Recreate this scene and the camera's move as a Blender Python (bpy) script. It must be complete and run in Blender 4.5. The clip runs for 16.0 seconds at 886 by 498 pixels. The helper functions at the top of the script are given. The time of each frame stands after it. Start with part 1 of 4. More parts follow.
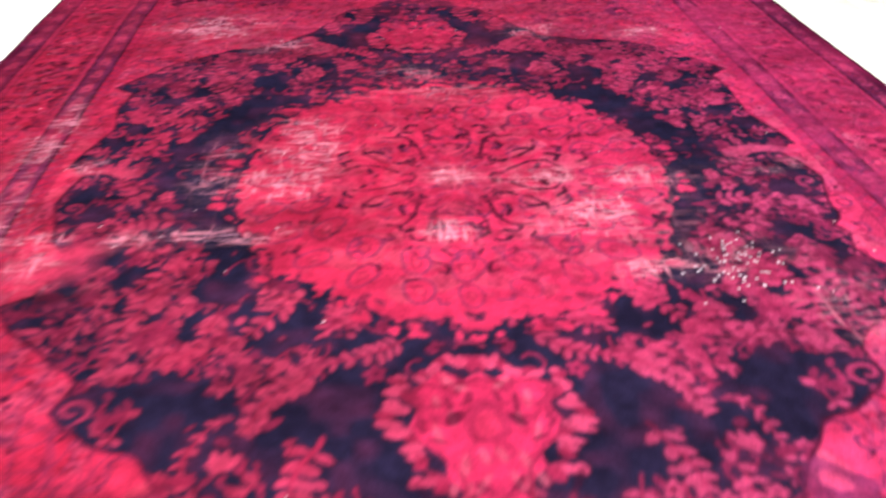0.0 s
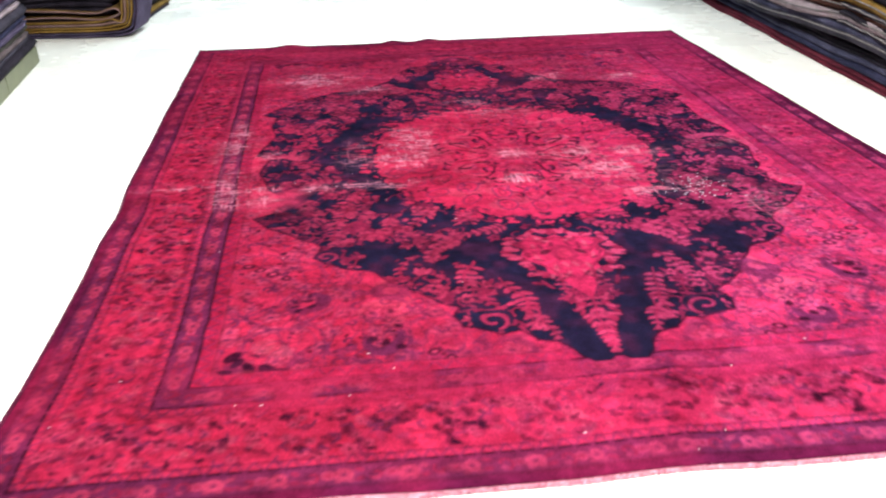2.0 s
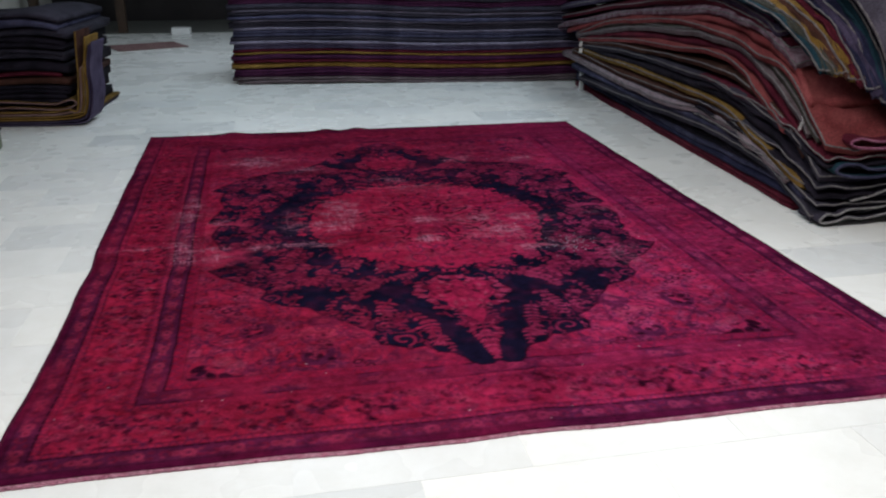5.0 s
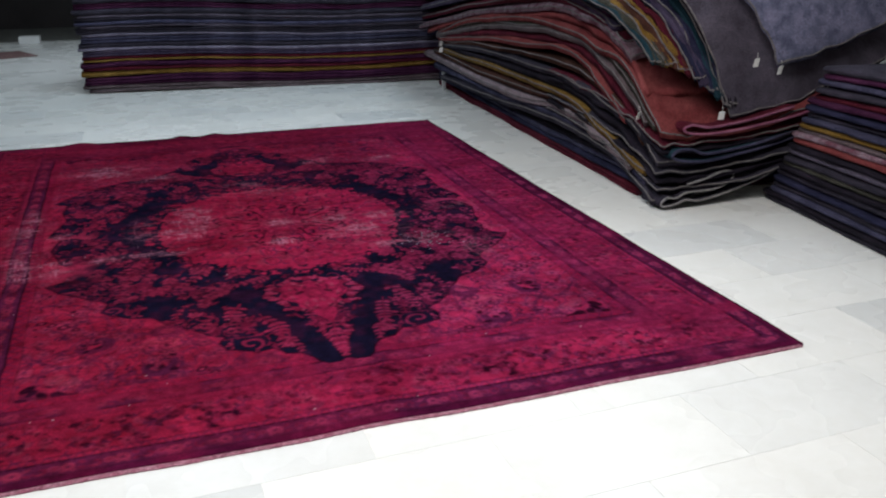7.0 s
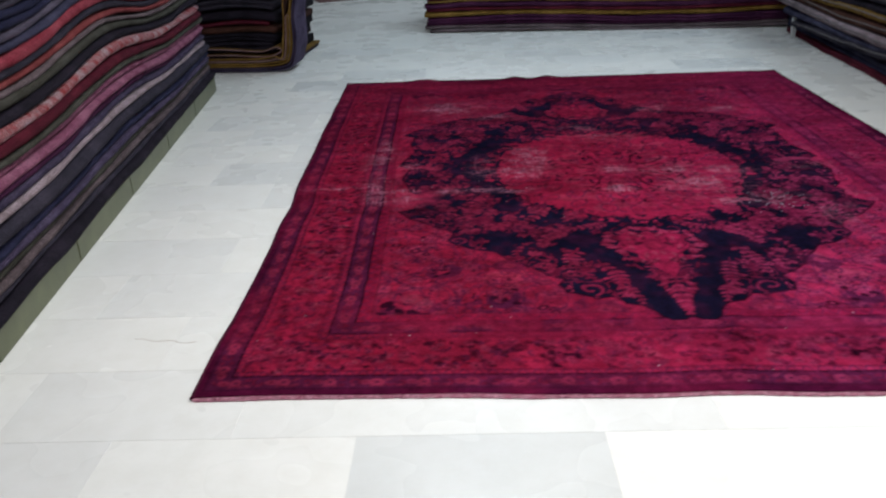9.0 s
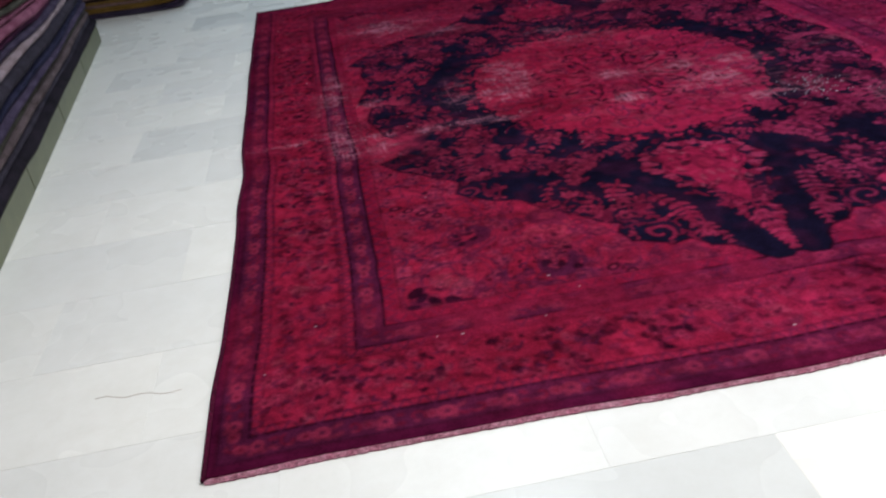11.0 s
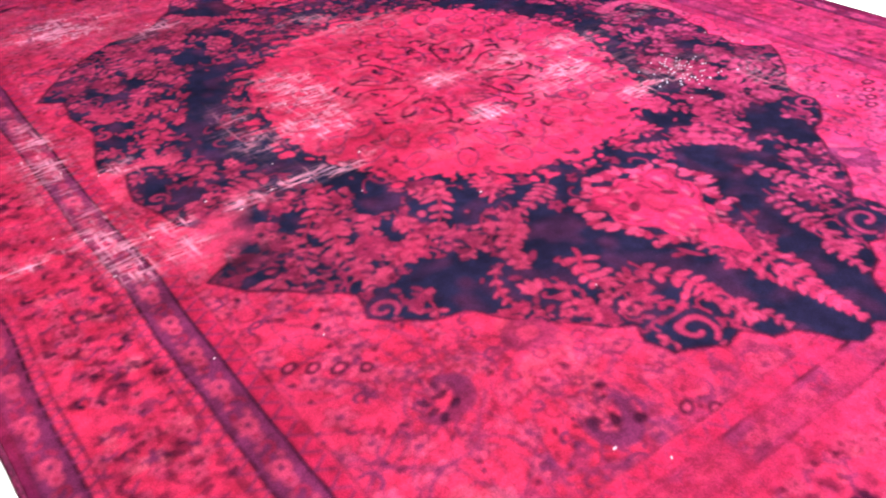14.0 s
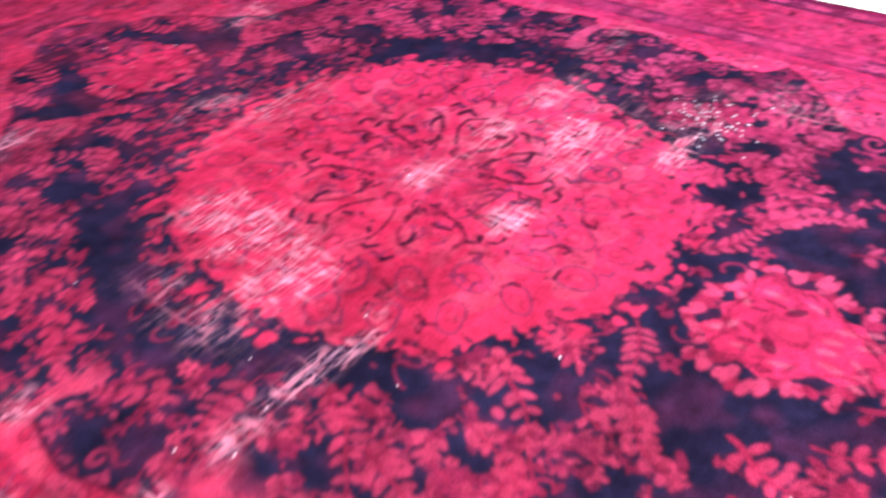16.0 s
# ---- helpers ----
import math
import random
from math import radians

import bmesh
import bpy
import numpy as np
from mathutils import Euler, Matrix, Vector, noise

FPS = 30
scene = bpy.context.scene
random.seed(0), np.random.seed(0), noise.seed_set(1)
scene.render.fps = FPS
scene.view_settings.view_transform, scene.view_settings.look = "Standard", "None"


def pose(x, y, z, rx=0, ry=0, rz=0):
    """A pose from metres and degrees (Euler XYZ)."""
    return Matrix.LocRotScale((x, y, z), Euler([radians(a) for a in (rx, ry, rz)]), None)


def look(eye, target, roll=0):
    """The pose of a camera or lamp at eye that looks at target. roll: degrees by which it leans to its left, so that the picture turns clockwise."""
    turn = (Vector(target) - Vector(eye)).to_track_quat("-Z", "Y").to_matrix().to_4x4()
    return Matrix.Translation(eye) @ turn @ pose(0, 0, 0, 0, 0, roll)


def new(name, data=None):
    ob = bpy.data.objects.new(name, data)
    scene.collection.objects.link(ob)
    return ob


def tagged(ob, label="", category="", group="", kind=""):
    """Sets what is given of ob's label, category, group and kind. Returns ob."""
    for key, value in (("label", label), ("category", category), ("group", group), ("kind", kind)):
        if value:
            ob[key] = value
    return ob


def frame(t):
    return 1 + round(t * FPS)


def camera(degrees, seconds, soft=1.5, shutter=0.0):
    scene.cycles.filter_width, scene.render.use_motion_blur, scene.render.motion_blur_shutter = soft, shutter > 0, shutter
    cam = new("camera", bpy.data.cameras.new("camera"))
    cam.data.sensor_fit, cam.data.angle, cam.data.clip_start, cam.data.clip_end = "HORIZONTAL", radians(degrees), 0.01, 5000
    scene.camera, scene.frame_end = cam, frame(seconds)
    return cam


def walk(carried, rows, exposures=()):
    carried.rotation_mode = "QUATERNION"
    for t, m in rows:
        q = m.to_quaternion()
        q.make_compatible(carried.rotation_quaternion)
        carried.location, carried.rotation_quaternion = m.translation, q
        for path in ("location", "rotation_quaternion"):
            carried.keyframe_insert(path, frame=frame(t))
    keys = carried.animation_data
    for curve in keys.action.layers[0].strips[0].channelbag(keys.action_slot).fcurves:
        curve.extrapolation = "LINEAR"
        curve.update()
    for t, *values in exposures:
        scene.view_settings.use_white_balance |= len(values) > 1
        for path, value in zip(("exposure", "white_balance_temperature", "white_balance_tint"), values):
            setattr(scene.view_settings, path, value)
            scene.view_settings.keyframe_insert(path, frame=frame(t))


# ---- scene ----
cam = camera(57.6, 16.0, soft=2.1, shutter=0.5)
PATH = [
    (0, (0.059, 0.055, 1.081), (0.172, 1.708, -0.04), -0.6),
    (0.5, (-0.111, -0.286, 1.117), (-0.044, 1.352, -0.029), -1.8),
    (1, (-0.307, -0.591, 1.157), (-0.137, 1.094, 0.093), -0.8),
    (1.5, (-0.398, -0.889, 1.197), (-0.139, 0.84, 0.226), -0.8),
    (2, (-0.434, -1.156, 1.207), (-0.236, 0.612, 0.293), -1.2),
    (2.5, (-0.568, -1.368, 1.214), (-0.354, 0.406, 0.317), -2.3),
    (3, (-0.654, -1.527, 1.251), (-0.348, 0.255, 0.397), -0.2),
    (5.5, (-0.402, -1.845, 1.332), (0.023, -0.02, 0.633), 0.4),
    (6, (-0.347, -1.869, 1.325), (0.268, -0.103, 0.616), 0.6),
    (6.5, (-0.326, -1.875, 1.319), (0.333, -0.129, 0.6), 0.1),
    (7, (-0.32, -1.875, 1.309), (0.319, -0.117, 0.602), -0.1),
    (7.5, (-0.342, -1.863, 1.306), (0.238, -0.091, 0.584), -0.5),
    (8, (-0.39, -1.839, 1.302), (-0.032, -0.017, 0.558), -1.0),
    (8.5, (-0.453, -1.811, 1.297), (-0.376, 0.032, 0.525), -2.1),
    (9, (-0.503, -1.78, 1.28), (-0.57, 0.047, 0.47), -2.4),
    (9.5, (-0.588, -1.657, 1.242), (-0.683, 0.144, 0.377), -3.5),
    (10, (-0.689, -1.495, 1.248), (-0.683, 0.303, 0.373), -5.9),
    (12.5, (-0.979, -0.479, 1.052), (-0.716, 1.086, -0.165), -6.4),
    (13, (-1.031, -0.214, 1.108), (-0.61, 1.327, -0.096), -6.3),
    (13.5, (-1.145, -0.039, 1.138), (-0.393, 1.366, -0.07), -5.3),
    (14, (-1.19, 0.022, 1.148), (-0.271, 1.326, -0.059), -2.7),
    (14.5, (-1.178, 0.092, 1.147), (-0.271, 1.397, -0.067), -2.7),
    (15, (-1.097, 0.302, 1.118), (-0.23, 1.625, -0.105), -4.4),
    (15.5, (-1.005, 0.547, 1.141), (-0.133, 1.841, -0.11), -7.3),
    (16, (-1.001, 0.849, 1.146), (0.144, 1.879, -0.129), -4.6),
]
EXPOSE = [(0.0, 2.1, 7400, 8), (0.5, 2.45, 7400, 8), (1.0, 2.5, 7300, 8), (1.5, 2.35, 7200, 9), (2.0, 1.88, 7000, 9), (2.3, 1.48, 6850, 10), (3.0, 0.82, 6650, 11), (4.2, 0.15, 6400, 11), (5.5, 0.05, 6350, 11),
          (9.0, 0.1, 6350, 11), (10.2, 0.05, 6350, 11), (12.3, 0.28, 6400, 11), (12.8, 0.5, 6450, 10), (13.1, 0.98, 6450, 10), (13.5, 1.83, 6450, 9), (14.0, 2.38, 6500, 8), (15.5, 2.42, 6500, 8), (16.0, 2.4, 6500, 8)]
walk(cam, [(t, look(eye, target, roll)) for t, eye, target, roll in PATH], EXPOSE)

# ---- world and lamps: ceiling lamps out of view over the shop floor, white in front, cool beyond ----
world = bpy.data.worlds.new("shop_world")
scene.world = world
world.use_nodes = True
world.node_tree.nodes["Background"].inputs[0].default_value = (0.6, 0.7, 0.8, 1)
world.node_tree.nodes["Background"].inputs[1].default_value = 0.3


def area_lamp(name, x, y, z, w, d, watts, colour, turn=(0, 0, 0)):
    data = bpy.data.lights.new(name, "AREA")
    data.shape, data.size, data.size_y, data.energy, data.color = "RECTANGLE", w, d, watts, colour
    ob = new(name, data)
    ob.matrix_world = pose(x, y, z, *turn)
    return ob


area_lamp("ceiling_lamp", 0.2, 0.1, 2.93, 2.6, 1.2, 98, (1.0, 0.985, 0.95))
area_lamp("ceiling_lamp", -0.4, 2.6, 2.93, 1.2, 0.6, 26, (0.84, 0.94, 1.0))
area_lamp("ceiling_lamp", 3.05, 2.6, 2.93, 0.9, 1.6, 29, (0.84, 0.94, 1.0))
area_lamp("ceiling_lamp", -0.2, 5.4, 2.93, 1.6, 0.6, 29, (0.70, 0.89, 1.0))
area_lamp("ceiling_lamp", 3.05, 5.0, 2.93, 0.9, 1.2, 21, (0.70, 0.89, 1.0))
area_lamp("ceiling_lamp", -0.4, 8.6, 2.93, 2.0, 0.6, 38, (0.80, 0.91, 1.0))


# ---- materials ----
def nodes_of(name):
    m = bpy.data.materials.new(name)
    m.use_nodes = True
    t = m.node_tree
    return m, t, t.nodes["Principled BSDF"]


def add(t, kind, **values):
    n = t.nodes.new(kind)
    for key, value in values.items():
        n.inputs[key].default_value = value
    return n


def mix_rgb(t, mode, fac, a, b):
    n = t.nodes.new("ShaderNodeMix")
    n.data_type, n.blend_type = "RGBA", mode
    for socket, value in ((n.inputs[0], fac), (n.inputs[6], a), (n.inputs[7], b)):
        if isinstance(value, (int, float)):
            socket.default_value = value
        elif isinstance(value, tuple):
            socket.default_value = (*value, 1)
        else:
            t.links.new(value, socket)
    return n.outputs[2]


def ramp(t, fac, stops):
    n = t.nodes.new("ShaderNodeValToRGB")
    e = n.color_ramp.elements
    while len(e) < len(stops):
        e.new(0.5)
    for el, (p, c) in zip(e, stops):
        el.position, el.color = p, (*c, 1) if isinstance(c, tuple) else (c, c, c, 1)
    t.links.new(fac, n.inputs[0])
    return n.outputs[0]


def coords(t, stretch=(1, 1, 1)):
    c, m = t.nodes.new("ShaderNodeTexCoord"), t.nodes.new("ShaderNodeMapping")
    t.links.new(c.outputs["Object"], m.inputs[0])
    m.inputs["Scale"].default_value = stretch
    return m.outputs[0]


def noise_of(t, where, scale, detail=4.0, rough=0.6):
    n = add(t, "ShaderNodeTexNoise", Scale=scale, Detail=detail, Roughness=rough)
    t.links.new(where, n.inputs["Vector"])
    return n.outputs[0]


def bump(t, bsdf, height, strength, distance):
    b = add(t, "ShaderNodeBump", Strength=strength, Distance=distance)
    t.links.new(height, b.inputs["Height"])
    t.links.new(b.outputs[0], bsdf.inputs["Normal"])


def wool(name, a, b, blotch=9.0, sheen=0.0):
    """Overdyed wool: blotches of two shades, a fine pile grain."""
    m, t, s = nodes_of(name)
    where = coords(t)
    big = ramp(t, noise_of(t, where, blotch, 5), [(0.36, a), (0.64, b)])
    fine = noise_of(t, coords(t, (40, 40, 110)), 3.0, 4, 0.75)
    col = mix_rgb(t, "MULTIPLY", 0.9, big, ramp(t, fine, [(0.3, 0.3), (0.5, 0.95), (0.7, 1.9)]))
    info = t.nodes.new("ShaderNodeObjectInfo")
    col = mix_rgb(t, "MULTIPLY", 0.5, col, ramp(t, info.outputs["Random"], [(0.0, 0.7), (1.0, 1.2)]))
    t.links.new(col, s.inputs["Base Color"])
    s.inputs["Roughness"].default_value = 0.92
    s.inputs["Specular IOR Level"].default_value = 0.1
    s.inputs["Sheen Weight"].default_value = sheen
    s.inputs["Sheen Roughness"].default_value = 0.5
    bump(t, s, fine, 0.9, 0.007)
    return m


def marble():
    m, t, s = nodes_of("white_marble")
    info = t.nodes.new("ShaderNodeObjectInfo")
    where = t.nodes.new("ShaderNodeVectorMath")
    where.operation = "ADD"
    g = t.nodes.new("ShaderNodeNewGeometry")
    scale = t.nodes.new("ShaderNodeVectorMath")
    scale.operation = "SCALE"
    scale.inputs[0].default_value = (7.0, 3.0, 5.0)
    t.links.new(info.outputs["Random"], scale.inputs["Scale"])
    t.links.new(g.outputs["Position"], where.inputs[0])
    t.links.new(scale.outputs[0], where.inputs[1])
    cloud = ramp(t, noise_of(t, where.outputs[0], 2.0, 3, 0.5), [(0.25, (0.785, 0.79, 0.785)), (0.5, (0.81, 0.812, 0.8)), (0.75, (0.83, 0.83, 0.815))])
    vein = ramp(t, noise_of(t, where.outputs[0], 1.7, 3, 0.5), [(0.0, (1, 1, 1)), (0.492, (1, 1, 1)), (0.5, (0.86, 0.82, 0.78)), (0.508, (1, 1, 1)), (1.0, (1, 1, 1))])
    col = mix_rgb(t, "MULTIPLY", 0.05, cloud, vein)
    grime = ramp(t, noise_of(t, where.outputs[0], 9.0, 7, 0.75), [(0.36, (0.93, 0.925, 0.91)), (0.6, (1.0, 1.0, 1.0))])
    col = mix_rgb(t, "MULTIPLY", 0.7, col, grime)
    tone = ramp(t, info.outputs["Random"], [(0.0, (0.82, 0.835, 0.84)), (0.12, (0.93, 0.935, 0.935)), (0.4, (1.0, 1.0, 0.985)), (1.0, (1.03, 1.025, 1.005))])
    col = mix_rgb(t, "MULTIPLY", 1.0, col, tone)
    t.links.new(col, s.inputs["Base Color"])
    t.links.new(ramp(t, noise_of(t, where.outputs[0], 3.0, 2), [(0.3, 0.22), (0.7, 0.34)]), s.inputs["Roughness"])
    s.inputs["Specular IOR Level"].default_value = 0.35
    return m


def plain(name, colour, rough=0.7, spread=0.15, scale=6.0, spec=0.3):
    m, t, s = nodes_of(name)
    where = coords(t)
    lo, hi = tuple(c * (1 - spread) for c in colour), tuple(min(1, c * (1 + spread)) for c in colour)
    col = ramp(t, noise_of(t, where, scale, 6), [(0.3, lo), (0.7, hi)])
    t.links.new(col, s.inputs["Base Color"])
    s.inputs["Roughness"].default_value = rough
    s.inputs["Specular IOR Level"].default_value = spec
    bump(t, s, noise_of(t, where, scale * 14, 3), 0.15, 0.003)
    return m


def dyed_pile():
    """The big rug: woven colours, painted sheen and fold shade from the attribute, with abrash, knots and worn weft on
    top.
    """
    m, t, s = nodes_of("dyed_pile")
    at = t.nodes.new("ShaderNodeAttribute")
    at.attribute_name = "lit_dye"
    where = coords(t)
    abrash = ramp(t, noise_of(t, coords(t, (1.2, 3.0, 1)), 1.6, 5), [(0.3, 0.55), (0.5, 0.95), (0.7, 1.35)])
    col = mix_rgb(t, "MULTIPLY", 0.85, at.outputs["Color"], abrash)
    mottle = ramp(t, noise_of(t, where, 26.0, 6, 0.7), [(0.34, 0.6), (0.5, 1.0), (0.66, 1.4)])
    col = mix_rgb(t, "MULTIPLY", 0.8, col, mottle)
    knots = noise_of(t, where, 300.0, 2)
    col = mix_rgb(t, "MULTIPLY", 0.55, col, ramp(t, knots, [(0.3, 0.55), (0.7, 1.3)]))
    weft = ramp(t, noise_of(t, coords(t, (14, 90, 1)), 1.0, 5), [(0.46, 0.0), (0.82, 1.0)])
    warp = ramp(t, noise_of(t, coords(t, (90, 17, 1)), 1.0, 5), [(0.54, 0.0), (0.86, 1.0)])
    thread = mix_rgb(t, "LIGHTEN", 1.0, weft, warp)
    wear = t.nodes.new("ShaderNodeMath")
    wear.operation = "MULTIPLY"
    t.links.new(thread, wear.inputs[0])
    t.links.new(at.outputs["Alpha"], wear.inputs[1])
    col = mix_rgb(t, "MIX", wear.outputs[0], col, (0.34, 0.155, 0.235))
    t.links.new(col, s.inputs["Base Color"])
    s.inputs["Roughness"].default_value = 0.95
    s.inputs["Specular IOR Level"].default_value = 0.0
    bump(t, s, knots, 0.35, 0.003)
    return m


MARBLE = marble()
PILE = dyed_pile()
GROUT = plain("grey_grout", (0.72, 0.72, 0.7), 0.9)
PAINT = plain("cream_wall_paint", (0.62, 0.61, 0.57), 0.8, 0.06, 2.0)
CEILING = plain("white_ceiling_paint", (0.78, 0.78, 0.76), 0.9, 0.04, 2.0)
FRAME = plain("brown_frame_wood", (0.05, 0.03, 0.02), 0.5, 0.3, 8.0)
DARK = plain("dark_brown_panelling", (0.02, 0.016, 0.017), 0.5, 0.4, 3.0)
GREYCARPET = plain("grey_doormat", (0.11, 0.11, 0.1), 0.95, 0.3, 20.0)
GREEN = plain("olive_green_tile", (0.105, 0.115, 0.06), 0.4, 0.2, 9.0, 0.4)
POST = plain("pale_grey_post", (0.5, 0.5, 0.5), 0.5)
TAG = plain("white_tag_card", (0.75, 0.75, 0.74), 0.6, 0.05)
EDGE = wool("pale_edge_yarn", (0.2, 0.18, 0.18), (0.12, 0.11, 0.12), 30)
BINDING = wool("plum_binding_yarn", (0.05, 0.004, 0.02), (0.09, 0.006, 0.03), 40)
PALE = wool("pale_grey_edge_yarn", (0.32, 0.3, 0.31), (0.2, 0.19, 0.2), 30)
FRINGE = wool("pale_pink_fringe_cotton", (0.52, 0.25, 0.33), (0.4, 0.13, 0.2), 40)
SHADES = {
    "black": ((0.012, 0.011, 0.014), (0.03, 0.026, 0.032)), "charcoal": ((0.03, 0.03, 0.035), (0.065, 0.062, 0.07)),
    "grey": ((0.085, 0.08, 0.09), (0.16, 0.15, 0.165)), "slate": ((0.045, 0.05, 0.075), (0.1, 0.105, 0.14)),
    "navy": ((0.016, 0.019, 0.038), (0.04, 0.044, 0.075)), "plum": ((0.05, 0.012, 0.035), (0.1, 0.03, 0.065)),
    "maroon": ((0.075, 0.008, 0.016), (0.14, 0.02, 0.03)), "red": ((0.23, 0.03, 0.04), (0.36, 0.08, 0.085)),
    "pink": ((0.27, 0.085, 0.125), (0.46, 0.2, 0.24)), "salmon": ((0.22, 0.045, 0.038), (0.34, 0.095, 0.075)),
    "beige": ((0.3, 0.25, 0.21), (0.46, 0.4, 0.35)), "taupe": ((0.11, 0.09, 0.075), (0.2, 0.165, 0.14)),
    "mustard": ((0.2, 0.12, 0.018), (0.34, 0.22, 0.045)), "olive": ((0.055, 0.058, 0.035), (0.1, 0.105, 0.07)),
    "teal": ((0.015, 0.05, 0.055), (0.03, 0.085, 0.09)), "violet": ((0.055, 0.046, 0.07), (0.11, 0.095, 0.13)),
    "brown": ((0.06, 0.026, 0.014), (0.12, 0.055, 0.032)), "dark grey": ((0.085, 0.08, 0.085), (0.15, 0.143, 0.148)), "bluegrey": ((0.17, 0.2, 0.25), (0.37, 0.4, 0.47)),
    "patterned red": ((0.36, 0.05, 0.045), (0.55, 0.43, 0.36)), "mottled rose": ((0.17, 0.07, 0.08), (0.36, 0.29, 0.27)), "pale grey": ((0.17, 0.165, 0.18), (0.3, 0.29, 0.31)), "tan": ((0.24, 0.15, 0.11), (0.34, 0.23, 0.18)),
}
WOOL = {k: wool("wool_" + k.replace(" ", "_"), a, b, 16 if k in ("patterned red", "mottled rose", "bluegrey") else 7) for k, (a, b) in ((k, [(0.74 * q[0], 0.67 * q[1], 0.87 * q[2]) for q in p]) for k, p in SHADES.items())}


# ---- mesh helpers ----
def mesh_of(name, verts, faces, smooth=True):
    me = bpy.data.meshes.new(name)
    me.from_pydata([tuple(v) for v in verts], [], faces)
    me.update()
    if smooth:
        me.polygons.foreach_set("use_smooth", [True] * len(me.polygons))
    return me


def part(name, me, material, parent=None, label="", at=None):
    me.materials.clear()
    me.materials.append(material)
    ob = new(name, me)
    if parent is not None:
        ob.parent = parent
    if at is not None:
        ob.matrix_local = at
    return tagged(ob, label)


def box_mesh(name, x0, y0, z0, x1, y1, z1, bevel=0.0):
    bm = bmesh.new()
    bmesh.ops.create_cube(bm, size=1)
    for v in bm.verts:
        v.co = ((x0, x1)[v.co.x > 0], (y0, y1)[v.co.y > 0], (z0, z1)[v.co.z > 0])
    if bevel:
        bmesh.ops.bevel(bm, geom=bm.edges[:], offset=bevel, segments=2, affect="EDGES")
    me = bpy.data.meshes.new(name)
    bm.to_mesh(me)
    bm.free()
    return me


def tube_mesh(name, path, r, sides=6):
    """A yarn along a path."""
    verts, faces = [], []
    n = len(path)
    for i, p in enumerate(path):
        a, b = path[max(0, i - 1)], path[min(n - 1, i + 1)]
        d = (Vector(b) - Vector(a)).normalized()
        e = d.cross(Vector((0, 0, 1)))
        e = e.normalized() if e.length > 1e-4 else Vector((1, 0, 0))
        f = d.cross(e)
        for k in range(sides):
            g = 2 * math.pi * k / sides
            verts.append(Vector(p) + r * (math.cos(g) * e + math.sin(g) * f))
    for i in range(n - 1):
        for k in range(sides):
            k2 = (k + 1) % sides
            faces.append((i * sides + k, i * sides + k2, (i + 1) * sides + k2, (i + 1) * sides + k))
    faces.append(tuple(range(sides))[::-1])
    faces.append(tuple((n - 1) * sides + k for k in range(sides)))
    return mesh_of(name, verts, faces)


def wob(x, seed, size=1.0):
    return noise.noise((x / size, seed * 7.31, seed * 1.7))


# ---- the setting ----


def wall(name, x0, y0, x1, y1, h=3.0):
    return tagged(part(name, box_mesh(name, x0, y0, 0, x1, y1, h), PAINT), "plain cream painted shop wall", "wall", kind="structure")


wall("wall_west", -4.25, -4.35, -4.1, 13.6)
wall("wall_east", 4.4, -4.35, 4.55, 13.6)
wall("wall_south", -4.1, -4.35, 4.4, -4.2)
tagged(part("wall_north", box_mesh("wall_north", -4.1, 13.45, 0, 4.4, 13.6, 3.0), DARK), "dark brown panelled wall at the back", "wall", kind="structure")
tagged(part("ceiling", box_mesh("ceiling", -4.25, -4.35, 3.0, 4.55, 13.6, 3.1), CEILING), "plain white painted ceiling", "ceiling", kind="structure")
FLOOR = tagged(part("floor", box_mesh("floor", -4.25, -4.35, -0.2, 4.55, 13.6, -0.0007), GROUT), "polished white marble tiled shop floor", "floor", kind="structure")
tagged(part("threshold", box_mesh("threshold", -4.1, 11.42, -0.004, 4.4, 13.45, 0.012, 0.004), GREYCARPET), "dull grey carpeted floor of the back room", "floor", kind="structure")


# ---- the big overdyed rug ----
HX, HY, CELL = 1.5, 2.05, 0.0025
QW, QH = int(HX / CELL) + 1, int(HY / CELL) + 1
gx, gy = np.meshgrid(np.arange(QW) * CELL, np.arange(QH) * CELL)
RED, DEEP, NAVY, PURPLE = (0.2, 0.0068, 0.029), (0.1, 0.0038, 0.0175), (0.0062, 0.0044, 0.0145), (0.056, 0.0056, 0.025)
ROSE, PINK, INK = (0.185, 0.0105, 0.037), (0.21, 0.022, 0.053), (0.016, 0.0022, 0.0095)
LEAF, DULL = (0.145, 0.0085, 0.031), (0.072, 0.0042, 0.0185)
quarter = np.empty((QH, QW, 3))
quarter[:] = RED
rng = np.random.RandomState(7)


def smooth_field(shape, cells, seed):
    """Soft value noise on a grid."""
    r = np.random.RandomState(seed)
    h, w = shape
    ny, nx = cells
    g = r.rand(ny + 2, nx + 2)
    fy, fx = np.linspace(0, ny, h), np.linspace(0, nx, w)
    iy, ix = np.minimum(fy.astype(int), ny - 1), np.minimum(fx.astype(int), nx - 1)
    ty, tx = fy - iy, fx - ix
    ty, tx = (ty * ty * (3 - 2 * ty))[:, None], (tx * tx * (3 - 2 * tx))[None, :]
    a, b = g[np.ix_(iy, ix)], g[np.ix_(iy, ix + 1)]
    c, d = g[np.ix_(iy + 1, ix)], g[np.ix_(iy + 1, ix + 1)]
    return (a * (1 - tx) + b * tx) * (1 - ty) + (c * (1 - tx) + d * tx) * ty


